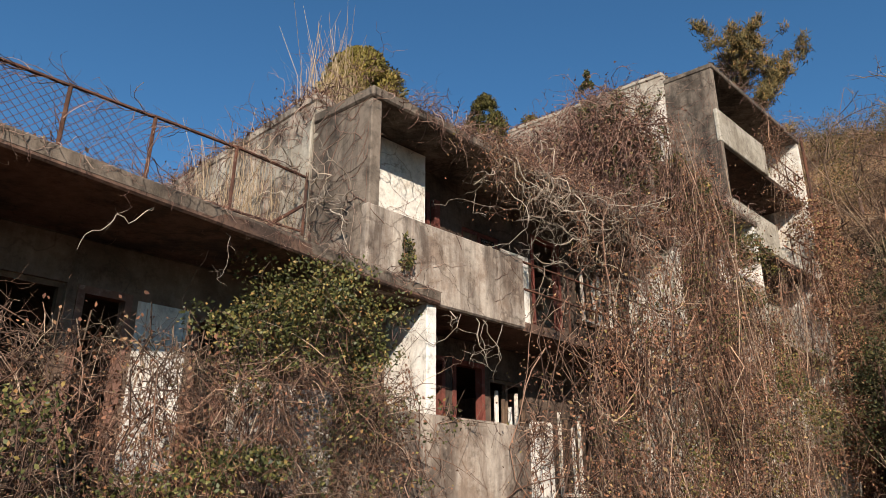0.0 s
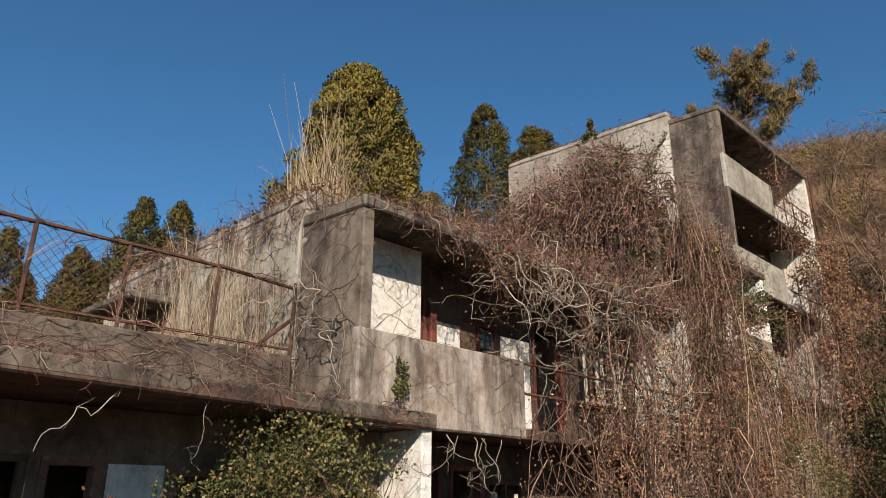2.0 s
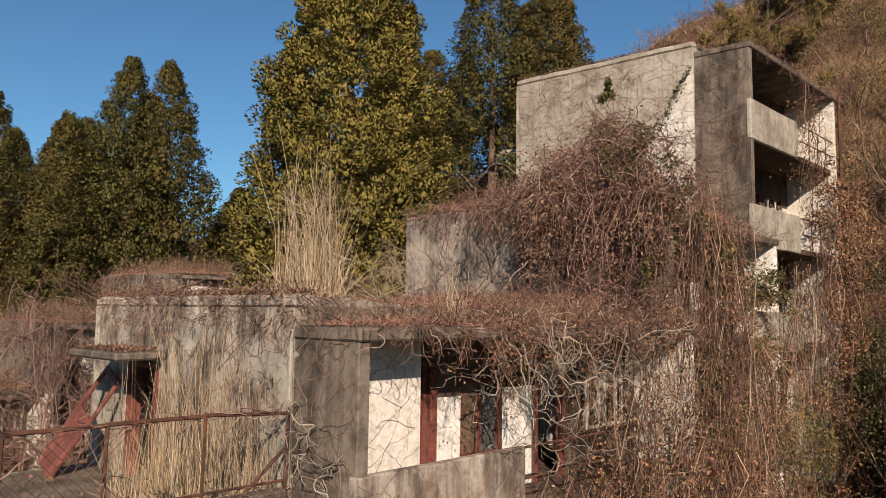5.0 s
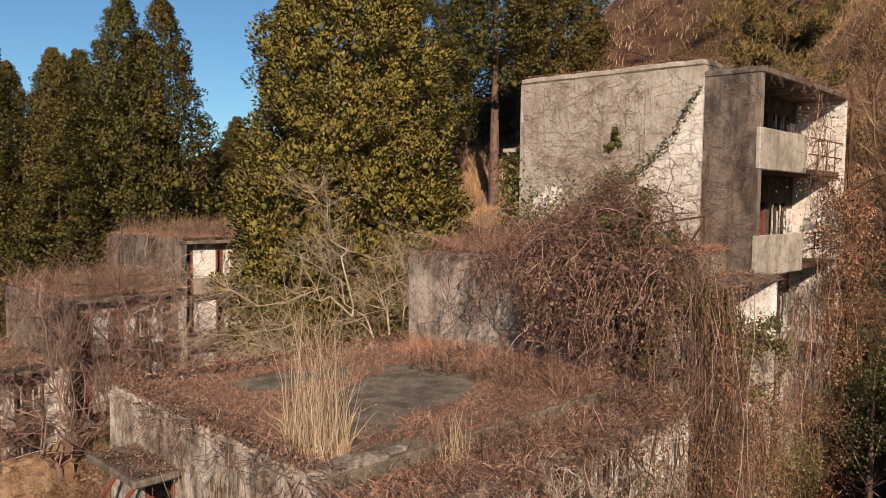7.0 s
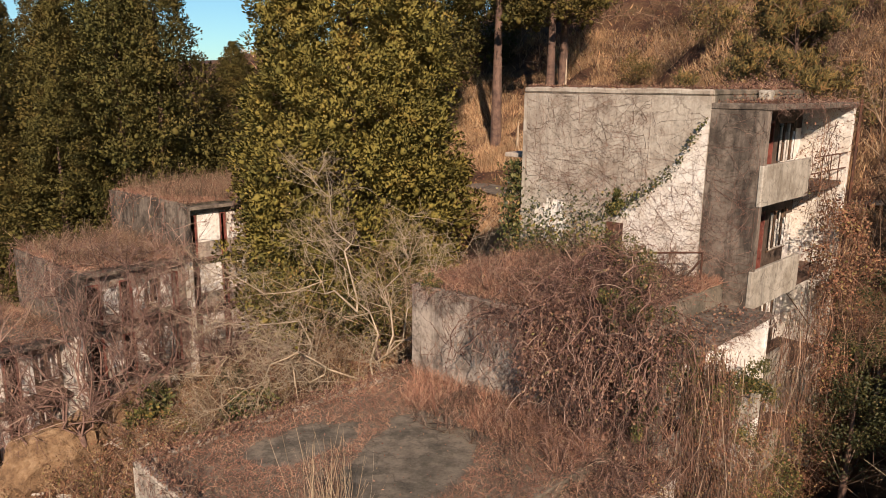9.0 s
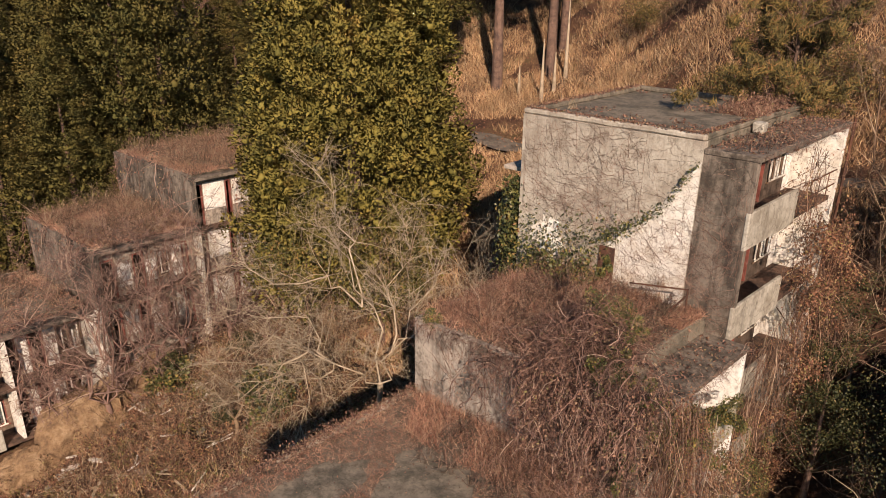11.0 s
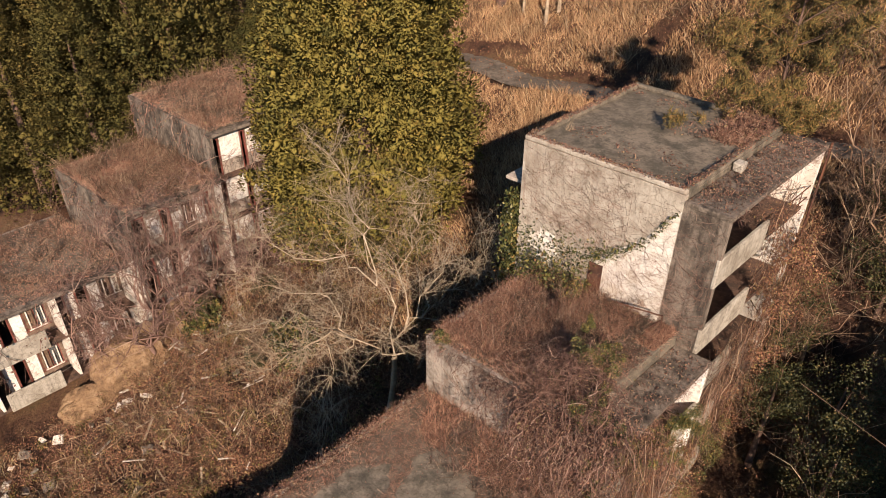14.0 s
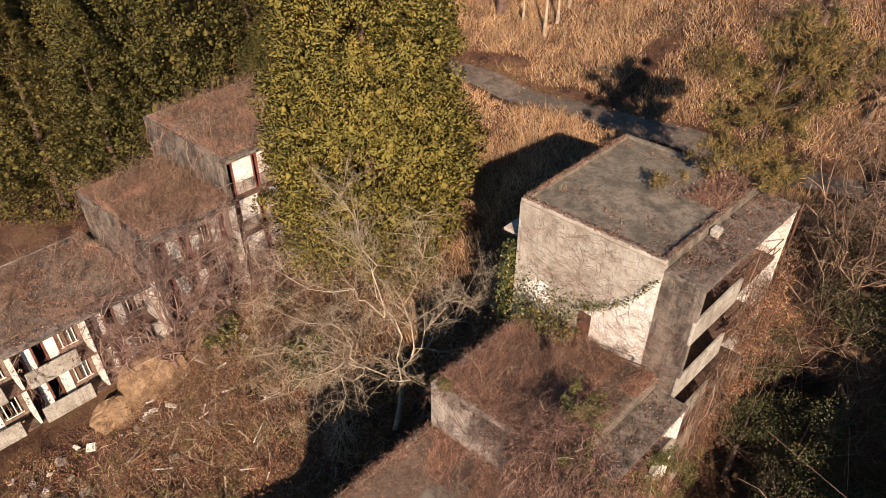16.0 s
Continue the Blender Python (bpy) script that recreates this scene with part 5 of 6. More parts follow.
# --- grasses ---
def reed_clump(a, b, z, n, height, radius, label, category="reeds"):
    e = thing("reed_clump", label, category, "reed clumps")
    r = radius * np.sqrt(rng.random(n))
    t = rng.random(n) * 6.283
    base = np.array(at(a, b, z)) + np.stack([r * np.cos(t), r * np.sin(t), 0 * r], -1)
    h = Heap()
    h.add(blades(base, height * rng.uniform(0.3, 1.0, n), 0.15, 0.005, 6, 0.13))
    h.add(blades(base[:n // 2], height * 0.4, 0.5, 0.007, 5))
    part("leaf_tuft", h.mesh("leaf_tuft"), pale_reed, e)
    h = Heap()
    top = base[:n // 6]
    up = rng.uniform(0.7, 1.1, len(top))[:, None]
    h.add(tubes(np.stack([top, top + np.array([0, 0, 0.5]) * height * up + rng.normal(size=top.shape) * 0.06, top + np.array([0, 0, 1.0]) * height * up + rng.normal(size=top.shape) * np.array([0.09, 0.09, 0.05]) * height], 1),
                np.full((len(top), 3), 0.0045) * np.array([1.2, 1, 0.6])))
    part("stalk_tuft", h.mesh("stalk_tuft"), pale_reed, e)
    return e


reed_clump(0.9, -2.2, 9.3, 300, 2.35, 0.5, "tall pale dry reed clump on the flat roof")
for a, b, hgt in ((-0.35, -1.7, 2.2), (-0.4, -2.3, 2.6), (-0.45, -2.9, 2.8), (-0.4, -3.5, 2.6), (-0.6, -4.1, 2.2)):
    reed_clump(a, b, 6.3, 150, hgt, 0.42, "dry pale reeds against the concrete end wall")
reed_clump(2.6, -0.9, 9.1, 60, 0.8, 0.3, "small tuft of dry grass on the roof edge")
reed_clump(16.2, -8.2, 17.1, 30, 0.4, 0.2, "small tuft of dry grass on the roof rim")

far_vine, far_leaf = Heap(), Heap()
for n_, a0_, a1_, top_, bot_, b_ in ((30, -10.0, 7.9, 5.6, -1.0, -28.6), (26, 8.3, 14.0, 8.5, 0.5, -28.4), (22, 16.5, 22.5, 11.1, 2.5, -28.85)):
    P = curtain(far_vine, n_, a0_, a1_, top_, bot_, b_, b_ + 0.5, r=0.012, k=7, wave=0.35)
    shoots(far_vine, P, 7, 0.7, 0.009)
    far_leaf.add(leaves(pick(P, n_ * 14, 0.3), rng.uniform(0.08, 0.2, n_ * 14)))
stuff("front_vines", far_vine, twig_red, "bare reddish vines over the ruined balconies", "vines")
stuff("front_leaves", far_leaf, dry_leaf, "dead leaves caught in the vines of the ruined blocks", "leaves")

# dry grass over the bank and the hillside
field = Heap()


def field_patch(n, cond, x0, x1, y0, y1, length, width, k=3):
    x, y = rng.uniform(x0, x1, n), rng.uniform(y0, y1, n)
    dx, dy = x - ORIGIN.x, y - ORIGIN.y
    det = U.x * W.y - U.y * W.x
    a, b = (dx * W.y - dy * W.x) / det, (U.x * dy - U.y * dx) / det
    ok = cond(a, b, x, y)
    x, y = x[ok], y[ok]
    tuft = 0.75 + 0.3 * np.sin(x * 2.1 + 1.3 * np.sin(y * 1.7)) * np.cos(y * 1.9 + np.sin(x * 1.3)) + 0.22 * np.sin(x * 0.7 - y * 0.5)
    field.add(blades(np.stack([x, y, ground_z(x, y) - 0.05], -1), length * tuft, 0.38, width, k))


in_block = lambda a, b: ((a > -15.2) & (a < 22) & (b > -9.1) & (b < 0.1)) | ((a > -10.2) & (a < 22.7) & (b > -37.4) & (b < -28.4))
road_gap = lambda a, b, x, y: np.abs(a - np.interp(b, [-34, -25, -19, -13, -9, -5, -2, 16], [33.2, 33.3, 33.0, 32.1, 31.9, 32.2, 32.9, 35])) < 1.55
field_patch(260000, lambda a, b, x, y: (a > 15) & (a < 52) & ~in_block(a, b) & ~road_gap(a, b, x, y) & ((b < 0) | (a > 31)) & (np.sin(x * 0.5 + np.sin(y * 0.37) * 2) * np.cos(y * 0.43) > np.where(a > 37, -0.55, -0.8)), -8, 36, 28, 68, 0.95, 0.017, 2)
field_patch(14000, lambda a, b, x, y: (a > 30) & ~road_gap(a, b, x, y), -30, 80, 64, 130, 1.3, 0.05)
field_patch(9000, lambda a, b, x, y: (a < 17) & (b < -8.5) & ~in_block(a, b), -28, 4, 8, 42, 0.6, 0.014)
stuff("dry_grass", field, straw, "tall russet dry grass over the bank and hillside", "grass")

# --- brushwood on the ground ---
wood, w_leaf = Heap(), Heap()


def thicket(n, x0, x1, y0, y1, height, cond, stems=6, subs=4, r=0.013, leaf_n=24, leaf_size=0.12):
    x, y = rng.uniform(x0, x1, n), rng.uniform(y0, y1, n)
    dx, dy = x - ORIGIN.x, y - ORIGIN.y
    det = U.x * W.y - U.y * W.x
    a, b = (dx * W.y - dy * W.x) / det, (U.x * dy - U.y * dx) / det
    ok = cond(a, b)
    x, y = x[ok], y[ok]
    base = np.stack([x, y, ground_z(x, y) - 0.05], -1)
    hh = height * rng.uniform(0.5, 1.3, len(x))
    P, Q = brush_heap(wood, base, hh, (0, 0, 1), 0.6, stems, subs, r, 0.25, 3)
    m = len(x) * leaf_n
    w_leaf.add(leaves(pick(Q, m, 0.12), rng.uniform(0.6, 1.3, m) * leaf_size))


thicket(900, -26, 2, 12, 44, 1.0, lambda a, b: ~in_block(a, b) & (b < -8.6) & (a < 19) & ((b < -12) | (a > 10)))
thicket(260, -17, -5, 26, 37, 2.3, lambda a, b: ~in_block(a, b) & (b < -13), 6, 5, 0.012, 30, 0.1)
thicket(520, -14, 6, 28, 46, 1.2, lambda a, b: ~in_block(a, b) & (a > 12) & (a < 27))
thicket(1200, -6, 48, 22, 84, 1.7, lambda a, b: ((a > 37) & (a < 62) & (b > -32)) | ((a > 23) & (b > 1) & (a < 28)), 6, 4, 0.018, 16, 0.12)
thicket(260, 0, 46, 30, 80, 3.0, lambda a, b: (a > 39) & (a < 60) & (b > -26), 6, 5, 0.022, 22, 0.13)
thicket(750, 2, 44, 26, 76, 2.3, lambda a, b: (a > 34.5) & (a < 60) & (b > -19) & (np.sin(a * 0.5 + 1) * np.cos(b * 0.45) > -0.35), 6, 4, 0.02, 20, 0.13)
thicket(420, -10, 60, 52, 104, 3.4, lambda a, b: (a > 48) & (a < 82) & (b > -40) & (b < 4), 6, 5, 0.03, 22, 0.2)
thicket(1300, -30, 70, 46, 120, 3.0, lambda a, b: (a > 44) & (a < 105) & (b > -62) & (b < -6), 5, 4, 0.032, 18, 0.2)
thicket(330, 4, 30, 6, 36, 3.2, lambda a, b: (b > 0.9) & (a < 28) & (a > 6), 6, 5, 0.016, 26, 0.11)
thicket(160, 10, 26, 18, 36, 4.6, lambda a, b: (b > -0.4) & (b < 9) & (a > 22) & (a < 28.3), 8, 7, 0.02, 16, 0.1)
yard = lambda a, b: ~in_block(a, b) & (b < -9.5) & (b > -27.6) & (a < 19)
thicket(420, -26, 0, 12, 40, 1.9, lambda a, b: yard(a, b) & (np.sin(a * 0.9 + b * 0.3) * np.sin(b * 0.7 - a * 0.2) > 0.15), 7, 6, 0.014, 70, 0.10)
field_heap = Heap()
n = 4500
cx, cy = rng.uniform(-24, 0, 80), rng.uniform(14, 40, 80)
k_ = rng.integers(0, 80, n)
gx, gy = cx[k_] + rng.normal(size=n) * 0.45, cy[k_] + rng.normal(size=n) * 0.45
ga, gb = to_ab(gx, gy)
ok = yard(ga, gb)
field_heap.add(blades(np.stack([gx, gy, ground_z(gx, gy) - 0.05], -1)[ok], 1.0, 0.5, 0.016, 4))
weeds, rust_weeds = Heap(), Heap()
for k in range(1700):
    x_, y_ = rng.uniform(-25, 0), rng.uniform(13, 40)
    a_, b_ = to_ab(x_, y_)
    if yard(a_, b_):
        r_ = rng.uniform(0.3, 0.9)
        leafy(weeds if k % 5 == 0 else rust_weeds, int(260 * r_), (x_, y_, float(ground_z(x_, y_)) + 0.3 * r_), (r_, r_, 1.2 * r_), 0.085, 0.5)
fallen_wood = Heap()
n = 420
fx, fy = rng.uniform(-22, -4, n), rng.uniform(18, 36, n)
fa, fb = to_ab(fx, fy)
k_ = yard(fa, fb)
curly(fallen_wood, np.stack([fx, fy, ground_z(fx, fy) + 0.35], -1)[k_], (0.6, 0.5, 0.12), 1.7, 0.024, 7, 0.14, 0.03, 4)
stuff("fallen_branches", fallen_wood, twig_tan, "pale dead branches lying across the yard", "branches")
stuff("yard_weeds", weeds, pine_leaf, "olive and yellow weeds in the yard", "weeds")
stuff("yard_bracken", rust_weeds, russet_leaf, "dead russet bracken in the yard", "bracken")
tufts = Heap()
n = 34000
gx, gy = rng.uniform(-25, 0, n), rng.uniform(13, 40, n)
ga, gb = to_ab(gx, gy)
ok = yard(ga, gb) & (np.sin(gx * 1.3 + np.sin(gy * 0.9)) * np.cos(gy * 1.1) > -0.35)
tufts.add(blades(np.stack([gx, gy, ground_z(gx, gy) - 0.02], -1)[ok], 0.75, 0.7, 0.010, 3))
stuff("yard_grass", tufts, thatch, "matted red-brown dead grass in the yard", "grass")
stuff("straw_tufts", field_heap, pale_reed, "pale tufts of dry grass in the yard", "grass")
# dead leaves over the ground
n = 52000
x, y = rng.uniform(-28, 30, n), rng.uniform(10, 60, n)
dx, dy = x - ORIGIN.x, y - ORIGIN.y
det_ = U.x * W.y - U.y * W.x
ga, gb = (dx * W.y - dy * W.x) / det_, (U.x * dy - U.y * dx) / det_
ok = ~in_block(ga, gb)
w_leaf.add(leaves(np.stack([x, y, ground_z(x, y) + rng.uniform(0.02, 0.3, n)], -1)[ok], rng.uniform(0.06, 0.18, ok.sum()), 0.1))
stuff("brushwood", wood, twig_yard, "dense leafless brushwood over the yard and slopes", "brush")
stuff("brush_leaves", w_leaf, russet_leaf, "withered leaves among the brushwood", "leaves")


# --- trees ---
def spikes(C, D, length, radius):
    """Small three-sided sprays from C along D."""
    n = len(C)
    D = unit(D)
    A = unit(np.cross(D, rng.normal(size=(n, 3))))
    B = np.cross(D, A)
    L, R = np.broadcast_to(length, (n,))[:, None], np.broadcast_to(radius, (n,))[:, None]
    base = [C + R * (math.cos(q) * A + math.sin(q) * B) for q in (0, 2.094, 4.189)]
    V = np.stack([*base, C + D * L], 1).reshape(-1, 3)
    i = np.arange(n)[:, None] * 4
    F = np.concatenate([i + np.array([[0, 1, 3]]), i + np.array([[1, 2, 3]]), i + np.array([[2, 0, 3]])], 1).reshape(-1, 3)
    return V, F


def fronds(C, D, length, aspect, face):
    """Folded sprays of foliage from C along D, their broad side turned to face."""
    n = len(C)
    D = unit(D)
    S = unit(np.cross(face, D))
    N = np.cross(D, S)
    L = np.broadcast_to(length, (n,))[:, None]
    V = np.stack([C - D * L * 0.3, C + L * (0.25 * D + aspect * S - 0.12 * N), C + D * L * 0.8, C + L * (0.25 * D - aspect * S - 0.12 * N)], 1).reshape(-1, 3)
    i = np.arange(n)[:, None] * 4
    F = np.concatenate([i + np.array([[0, 1, 2]]), i + np.array([[0, 2, 3]])], 1).reshape(-1, 3)
    return V, F


def cedar_crown(height, radius, low, clumps, per, lump=0.85, power=0.62):
    """A conical crown of rounded tufts of fine sprays; returns a mesh about the tree's foot."""
    u = rng.random(clumps) ** 0.85
    z = low + (height - low) * u
    prof = radius * np.clip((1 - u) ** power * (0.72 + 0.28 * np.minimum(u * 6, 1)), 0.03, 1)
    t = rng.random(clumps) * 6.283
    lobes = 1 + 0.09 * np.sin(t * 3 + z * 0.9) + 0.07 * np.sin(t * 5 - z * 1.7) + 0.05 * np.sin(t * 8 + z * 3.1)
    rr = prof * lobes * (1 - 0.46 * rng.random(clumps) ** 1.8)
    C = np.stack([rr * np.cos(t), rr * np.sin(t), z - 0.12 * rr], -1)
    size = lump * rng.uniform(0.5, 1.3, clumps) * (0.3 + 0.7 * (1 - u) ** 0.8)
    idx = np.repeat(np.arange(clumps), per)
    out_c = unit(np.stack([np.cos(t), np.sin(t), 0.55 + 0 * t], -1) + rng.normal(size=(clumps, 3)) * 0.25)
    long = rng.uniform(0.1, 0.6, clumps)
    d = unit(rng.normal(size=(len(idx), 3)) + 0.55 * out_c[idx] + np.array([0, 0, 0.3]))
    rim = d + out_c[idx] * (long[idx] * np.sum(d * out_c[idx], 1))[:, None]
    p = C[idx] + rim * size[idx][:, None] * (0.61 - 0.28 * rng.random(len(idx)) ** 2.2)[:, None]
    aim = 0.85 * d + 0.35 * out_c[idx] + rng.normal(size=d.shape) * 0.4
    V, F = fronds(p, aim, rng.uniform(0.11, 0.25, len(idx)) * (0.6 + 0.4 * size[idx] / lump), 0.30, d + rng.normal(size=d.shape) * 0.55)
    ball = bmesh.new()
    bmesh.ops.create_icosphere(ball, subdivisions=1, radius=1)
    BV = np.array([q.co[:] for q in ball.verts])
    BF = np.array([[q.index for q in f.verts] for f in ball.faces])
    ball.free()
    nb = len(BV)
    SV = C[:, None] + BV[None] * size[:, None, None] * rng.uniform(0.08, 0.22, (clumps, nb, 1))
    # each spray is lit as part of its rounded tuft
    soft = unit(0.75 * np.repeat(d, 4, 0) + 0.18 * np.repeat(out_c[idx], 4, 0) + 0.24 * rng.normal(size=(len(idx), 1, 3)).repeat(4, 1).reshape(-1, 3))
    A, B_, D_ = V[F[:, 0]], V[F[:, 1]], V[F[:, 2]]
    wrong = np.sum(np.cross(B_ - A, D_ - A) * soft[F[:, 0]], 1) < 0
    F[wrong] = F[wrong][:, ::-1]
    SF = (BF[None] + (np.arange(clumps) * nb)[:, None, None] + len(V)).reshape(-1, 3)
    me = mesh_np("crown", np.concatenate([V, SV.reshape(-1, 3)]), np.concatenate([F, SF]))
    me.polygons.foreach_set("use_smooth", np.ones(len(me.polygons), bool))
    me.normals_split_custom_set_from_vertices(np.concatenate([soft, np.tile(BV, (clumps, 1))]).tolist())
    return me


def trunk_mesh(height, r, lean=(0, 0)):
    k = 8
    s = np.linspace(0, 1, k)
    P = np.stack([lean[0] * s * s, lean[1] * s * s, height * s - 0.4], -1)[None]
    return mesh_np("trunk", *tubes(P, (r * (1.15 - s * 1.05) + 0.02)[None], 8))


def cedar(height, radius, low, clumps, per, label, lump=0.85, power=0.62, leaf_mat=None):
    leaf_mat = leaf_mat or cedar_dark
    e = thing("cedar_tree", label, "tree", "cedars")
    part("trunk", trunk_mesh(height * 0.8, height * 0.014 + 0.05), bark, e)
    part("crown", cedar_crown(height, radius, low, clumps, per, lump, power), leaf_mat, e)
    return e


BIG_Z = float(ground_z(-5.0, 38.0)) - 0.2
big = cedar(30.2 - BIG_Z, 6.45, 2.0, 2300, 125, "huge evergreen cedar with lumpy olive-brown crown", 1.5, 0.5, cedar_leaf)
big.location = (-5.0, 38.0, BIG_Z)
kinds = [cedar(22, 6.0, 2.5, 1000, 54, "tall evergreen cedar with pointed olive crown", 1.45, 0.78), cedar(20, 5.4, 2.0, 900, 54, "evergreen cedar with browned tips in the wood", 1.4, 0.78), cedar(24, 4.2, 9.0, 620, 70, "tall dark cedar with bare lower trunk", 1.4)]
spots = [(0, -22.6, 51.1, 27.1), (1, -20.2, 52.1, 27.2), (1, -26.1, 49.5, 22.6), (0, -32.0, 50.5, 24.4), (2, 3.7, 55.9, 38.2), (2, 7.6, 55.5, 35.8), (2, 8.9, 58, 36.9), (2, -1.0, 55, 29.5), (1, -30, 60, 25), (0, -26, 61, 26),
         (1, -16.5, 58, 19), (1, -6, 66, 32), (0, -36, 60, 24), (1, -41, 56, 22), (0, -37, 69, 27), (1, -30, 70, 28), (0, -20, 70, 21), (1, 2, 68, 34), (1, -47, 64, 24), (1, -24.5, 46, 17.5), (0, -29, 45.5, 18), (1, -34, 46, 17), (0, -39, 49, 19), (1, -13.0, 50, 15)]
used = set()
for kind, x, y, top in spots:
    z = float(ground_z(x, y)) - 0.3
    proto = kinds[kind]
    nat = (22, 20, 24)[kind]
    sc = (top - z) / nat
    m = pose(x, y, z, 0, 0, (x * 53 + y * 31) % 360)
    if kind not in used:
        used.add(kind)
        proto.matrix_basis = m
        ob = proto
    else:
        ob = copy_thing(proto, m)
    ob.scale = (0.5 + 0.5 * sc, 0.5 + 0.5 * sc, sc)


def bare_tree(name, label, base, limbs, r, fine, material, seed_len=1.6, group="bare trees", thin=1.0, wild=0.12):
    """A trunk to the fork, then limbs through given turns, with branches and twigs."""
    e = thing(name, label, "tree", group)
    h = Heap()
    fork = np.array(limbs[0][0], float)
    base = np.array(base, float)
    s = np.linspace(0, 1, 6)
    mid = (base + fork) / 2 + np.array([0.25, 0.1, 0])
    P = ((1 - s) ** 2)[:, None] * base + (2 * s * (1 - s))[:, None] * mid + (s ** 2)[:, None] * fork
    h.add(tubes(P[None], (r * (1.25 - 0.35 * s))[None], 8))
    part("trunk", h.mesh("trunk"), material, e)
    tw = Heap()
    for limb in limbs:
        pts = np.array(limb, float)
        q = np.linspace(0, len(pts) - 1, 10)
        P = np.stack([np.interp(q, np.arange(len(pts)), pts[:, c]) for c in range(3)], -1)
        P[1:-1] += rng.normal(size=(8, 3)) * wild
        hb = Heap()
        hb.add(tubes(P[None], (r * 0.32 * (1 - 0.85 * np.linspace(0, 1, 10)))[None], 6))
        part("limb", hb.mesh("limb"), material, e)
        st = P[rng.integers(2, 10, fine)]
        d = unit(P[-1] - P[0])
        (A, R), (Q, r2) = brush(st, seed_len, unit(d + rng.normal(size=(fine, 3)) * 0.8 + np.array([0, 0, 0.25])), 0.55, 1, 8, 0.015 * thin, 0.1, 6, False)
        tw.add(tubes(A, R)), tw.add(tubes(Q, r2))
        m = min(len(Q), fine * 4)
        (A2, R2), (Q2, r3) = brush(Q[rng.integers(0, len(Q), m), 1], seed_len * 0.42, unit(Q[rng.integers(0, len(Q), m), 2] - Q[rng.integers(0, len(Q), m), 0]), 0.5, 1, 4, 0.007 * thin, 0.1, 4)
        tw.add(tubes(A2, R2)), tw.add(tubes(Q2, r3))
    part("twig_crown", tw.mesh("twig_crown"), material, e, "fine bare branches and twigs")
    return e


F0 = (-2.55, 24.4, 6.6)
F1, F2, F3 = (-2.1, 24.4, 8.0), (-3.4, 26.4, 8.9), (-4.3, 24.5, 7.4)
bare_tree("bare_tree", "pale leafless tree spreading over the yard", (-3.3, 25.6, 0.6),
          [[F0, F1, (-0.6, 25.4, 10.2), (0.9, 26.4, 11.7)], [F0, F2, (-4.6, 29.5, 10.2), (-6.3, 32.3, 11.2)], [F2, (-4.0, 27.6, 11.0), (-4.9, 28.9, 12.6), (-5.5, 31.0, 13.6)],
           [F0, F3, (-7.0, 25.5, 7.6), (-9.5, 26.5, 6.2)], [F3, (-5.0, 23.9, 6.8), (-5.4, 23.2, 5.6), (-6.6, 23.4, 4.2)], [F2, (-5.2, 27.6, 9.6), (-8.2, 28.6, 9.2), (-11.0, 30.5, 9.4)], [F1, (-2.3, 26.0, 9.4), (-1.6, 28.5, 10.2), (-1.6, 30.8, 11.8)],
           [F3, (-5.6, 24.2, 7.8), (-6.9, 24.5, 7.0), (-8.6, 24.4, 5.6)], [F1, (-1.2, 25.2, 8.8), (0.2, 26.8, 9.1), (1.6, 28.2, 9.8)], [F3, (-5.4, 25.9, 8.4), (-7.6, 27.0, 8.4), (-10.4, 28.6, 7.8)]],
          0.13, 34, pale_bark, 2.0, thin=1.1, wild=0.26)

def wild_limbs(x, y, z, height, spread, n, fork=1.2, rise=0.9):
    """Limbs that wander outward and up from a low fork."""
    out = []
    for k in range(n):
        t = 6.283 * (k + rng.uniform(-0.3, 0.3)) / n
        d, p = np.array([math.cos(t), math.sin(t), rise]), np.array([x, y, z + fork])
        pts = [tuple(p)]
        for _ in range(4):
            d = unit(d + rng.normal(size=3) * 0.45)
            p = p + d * np.array([spread / 4, spread / 4, max(height - fork, 1) / 3.4]) * rng.uniform(0.7, 1.3)
            pts.append(tuple(p))
        out.append(pts)
    return out


for x, y, hgt, sp in ((-6.2, 31.0, 7.0, 3.6), (-9.6, 28.2, 5.0, 3.4), (-2.2, 31.4, 7.5, 3.4), (-8.2, 36.4, 7.5, 3.0), (-4.4, 28.6, 4.6, 3.2)):
    z = float(ground_z(x, y))
    bare_tree("bare_tree", "sprawling tan leafless tree in the yard", (x - 0.2, y, z - 0.2), wild_limbs(x, y, z, hgt, sp, 6), 0.10, 9, twig_tan, 1.9, thin=1.3, wild=0.18)


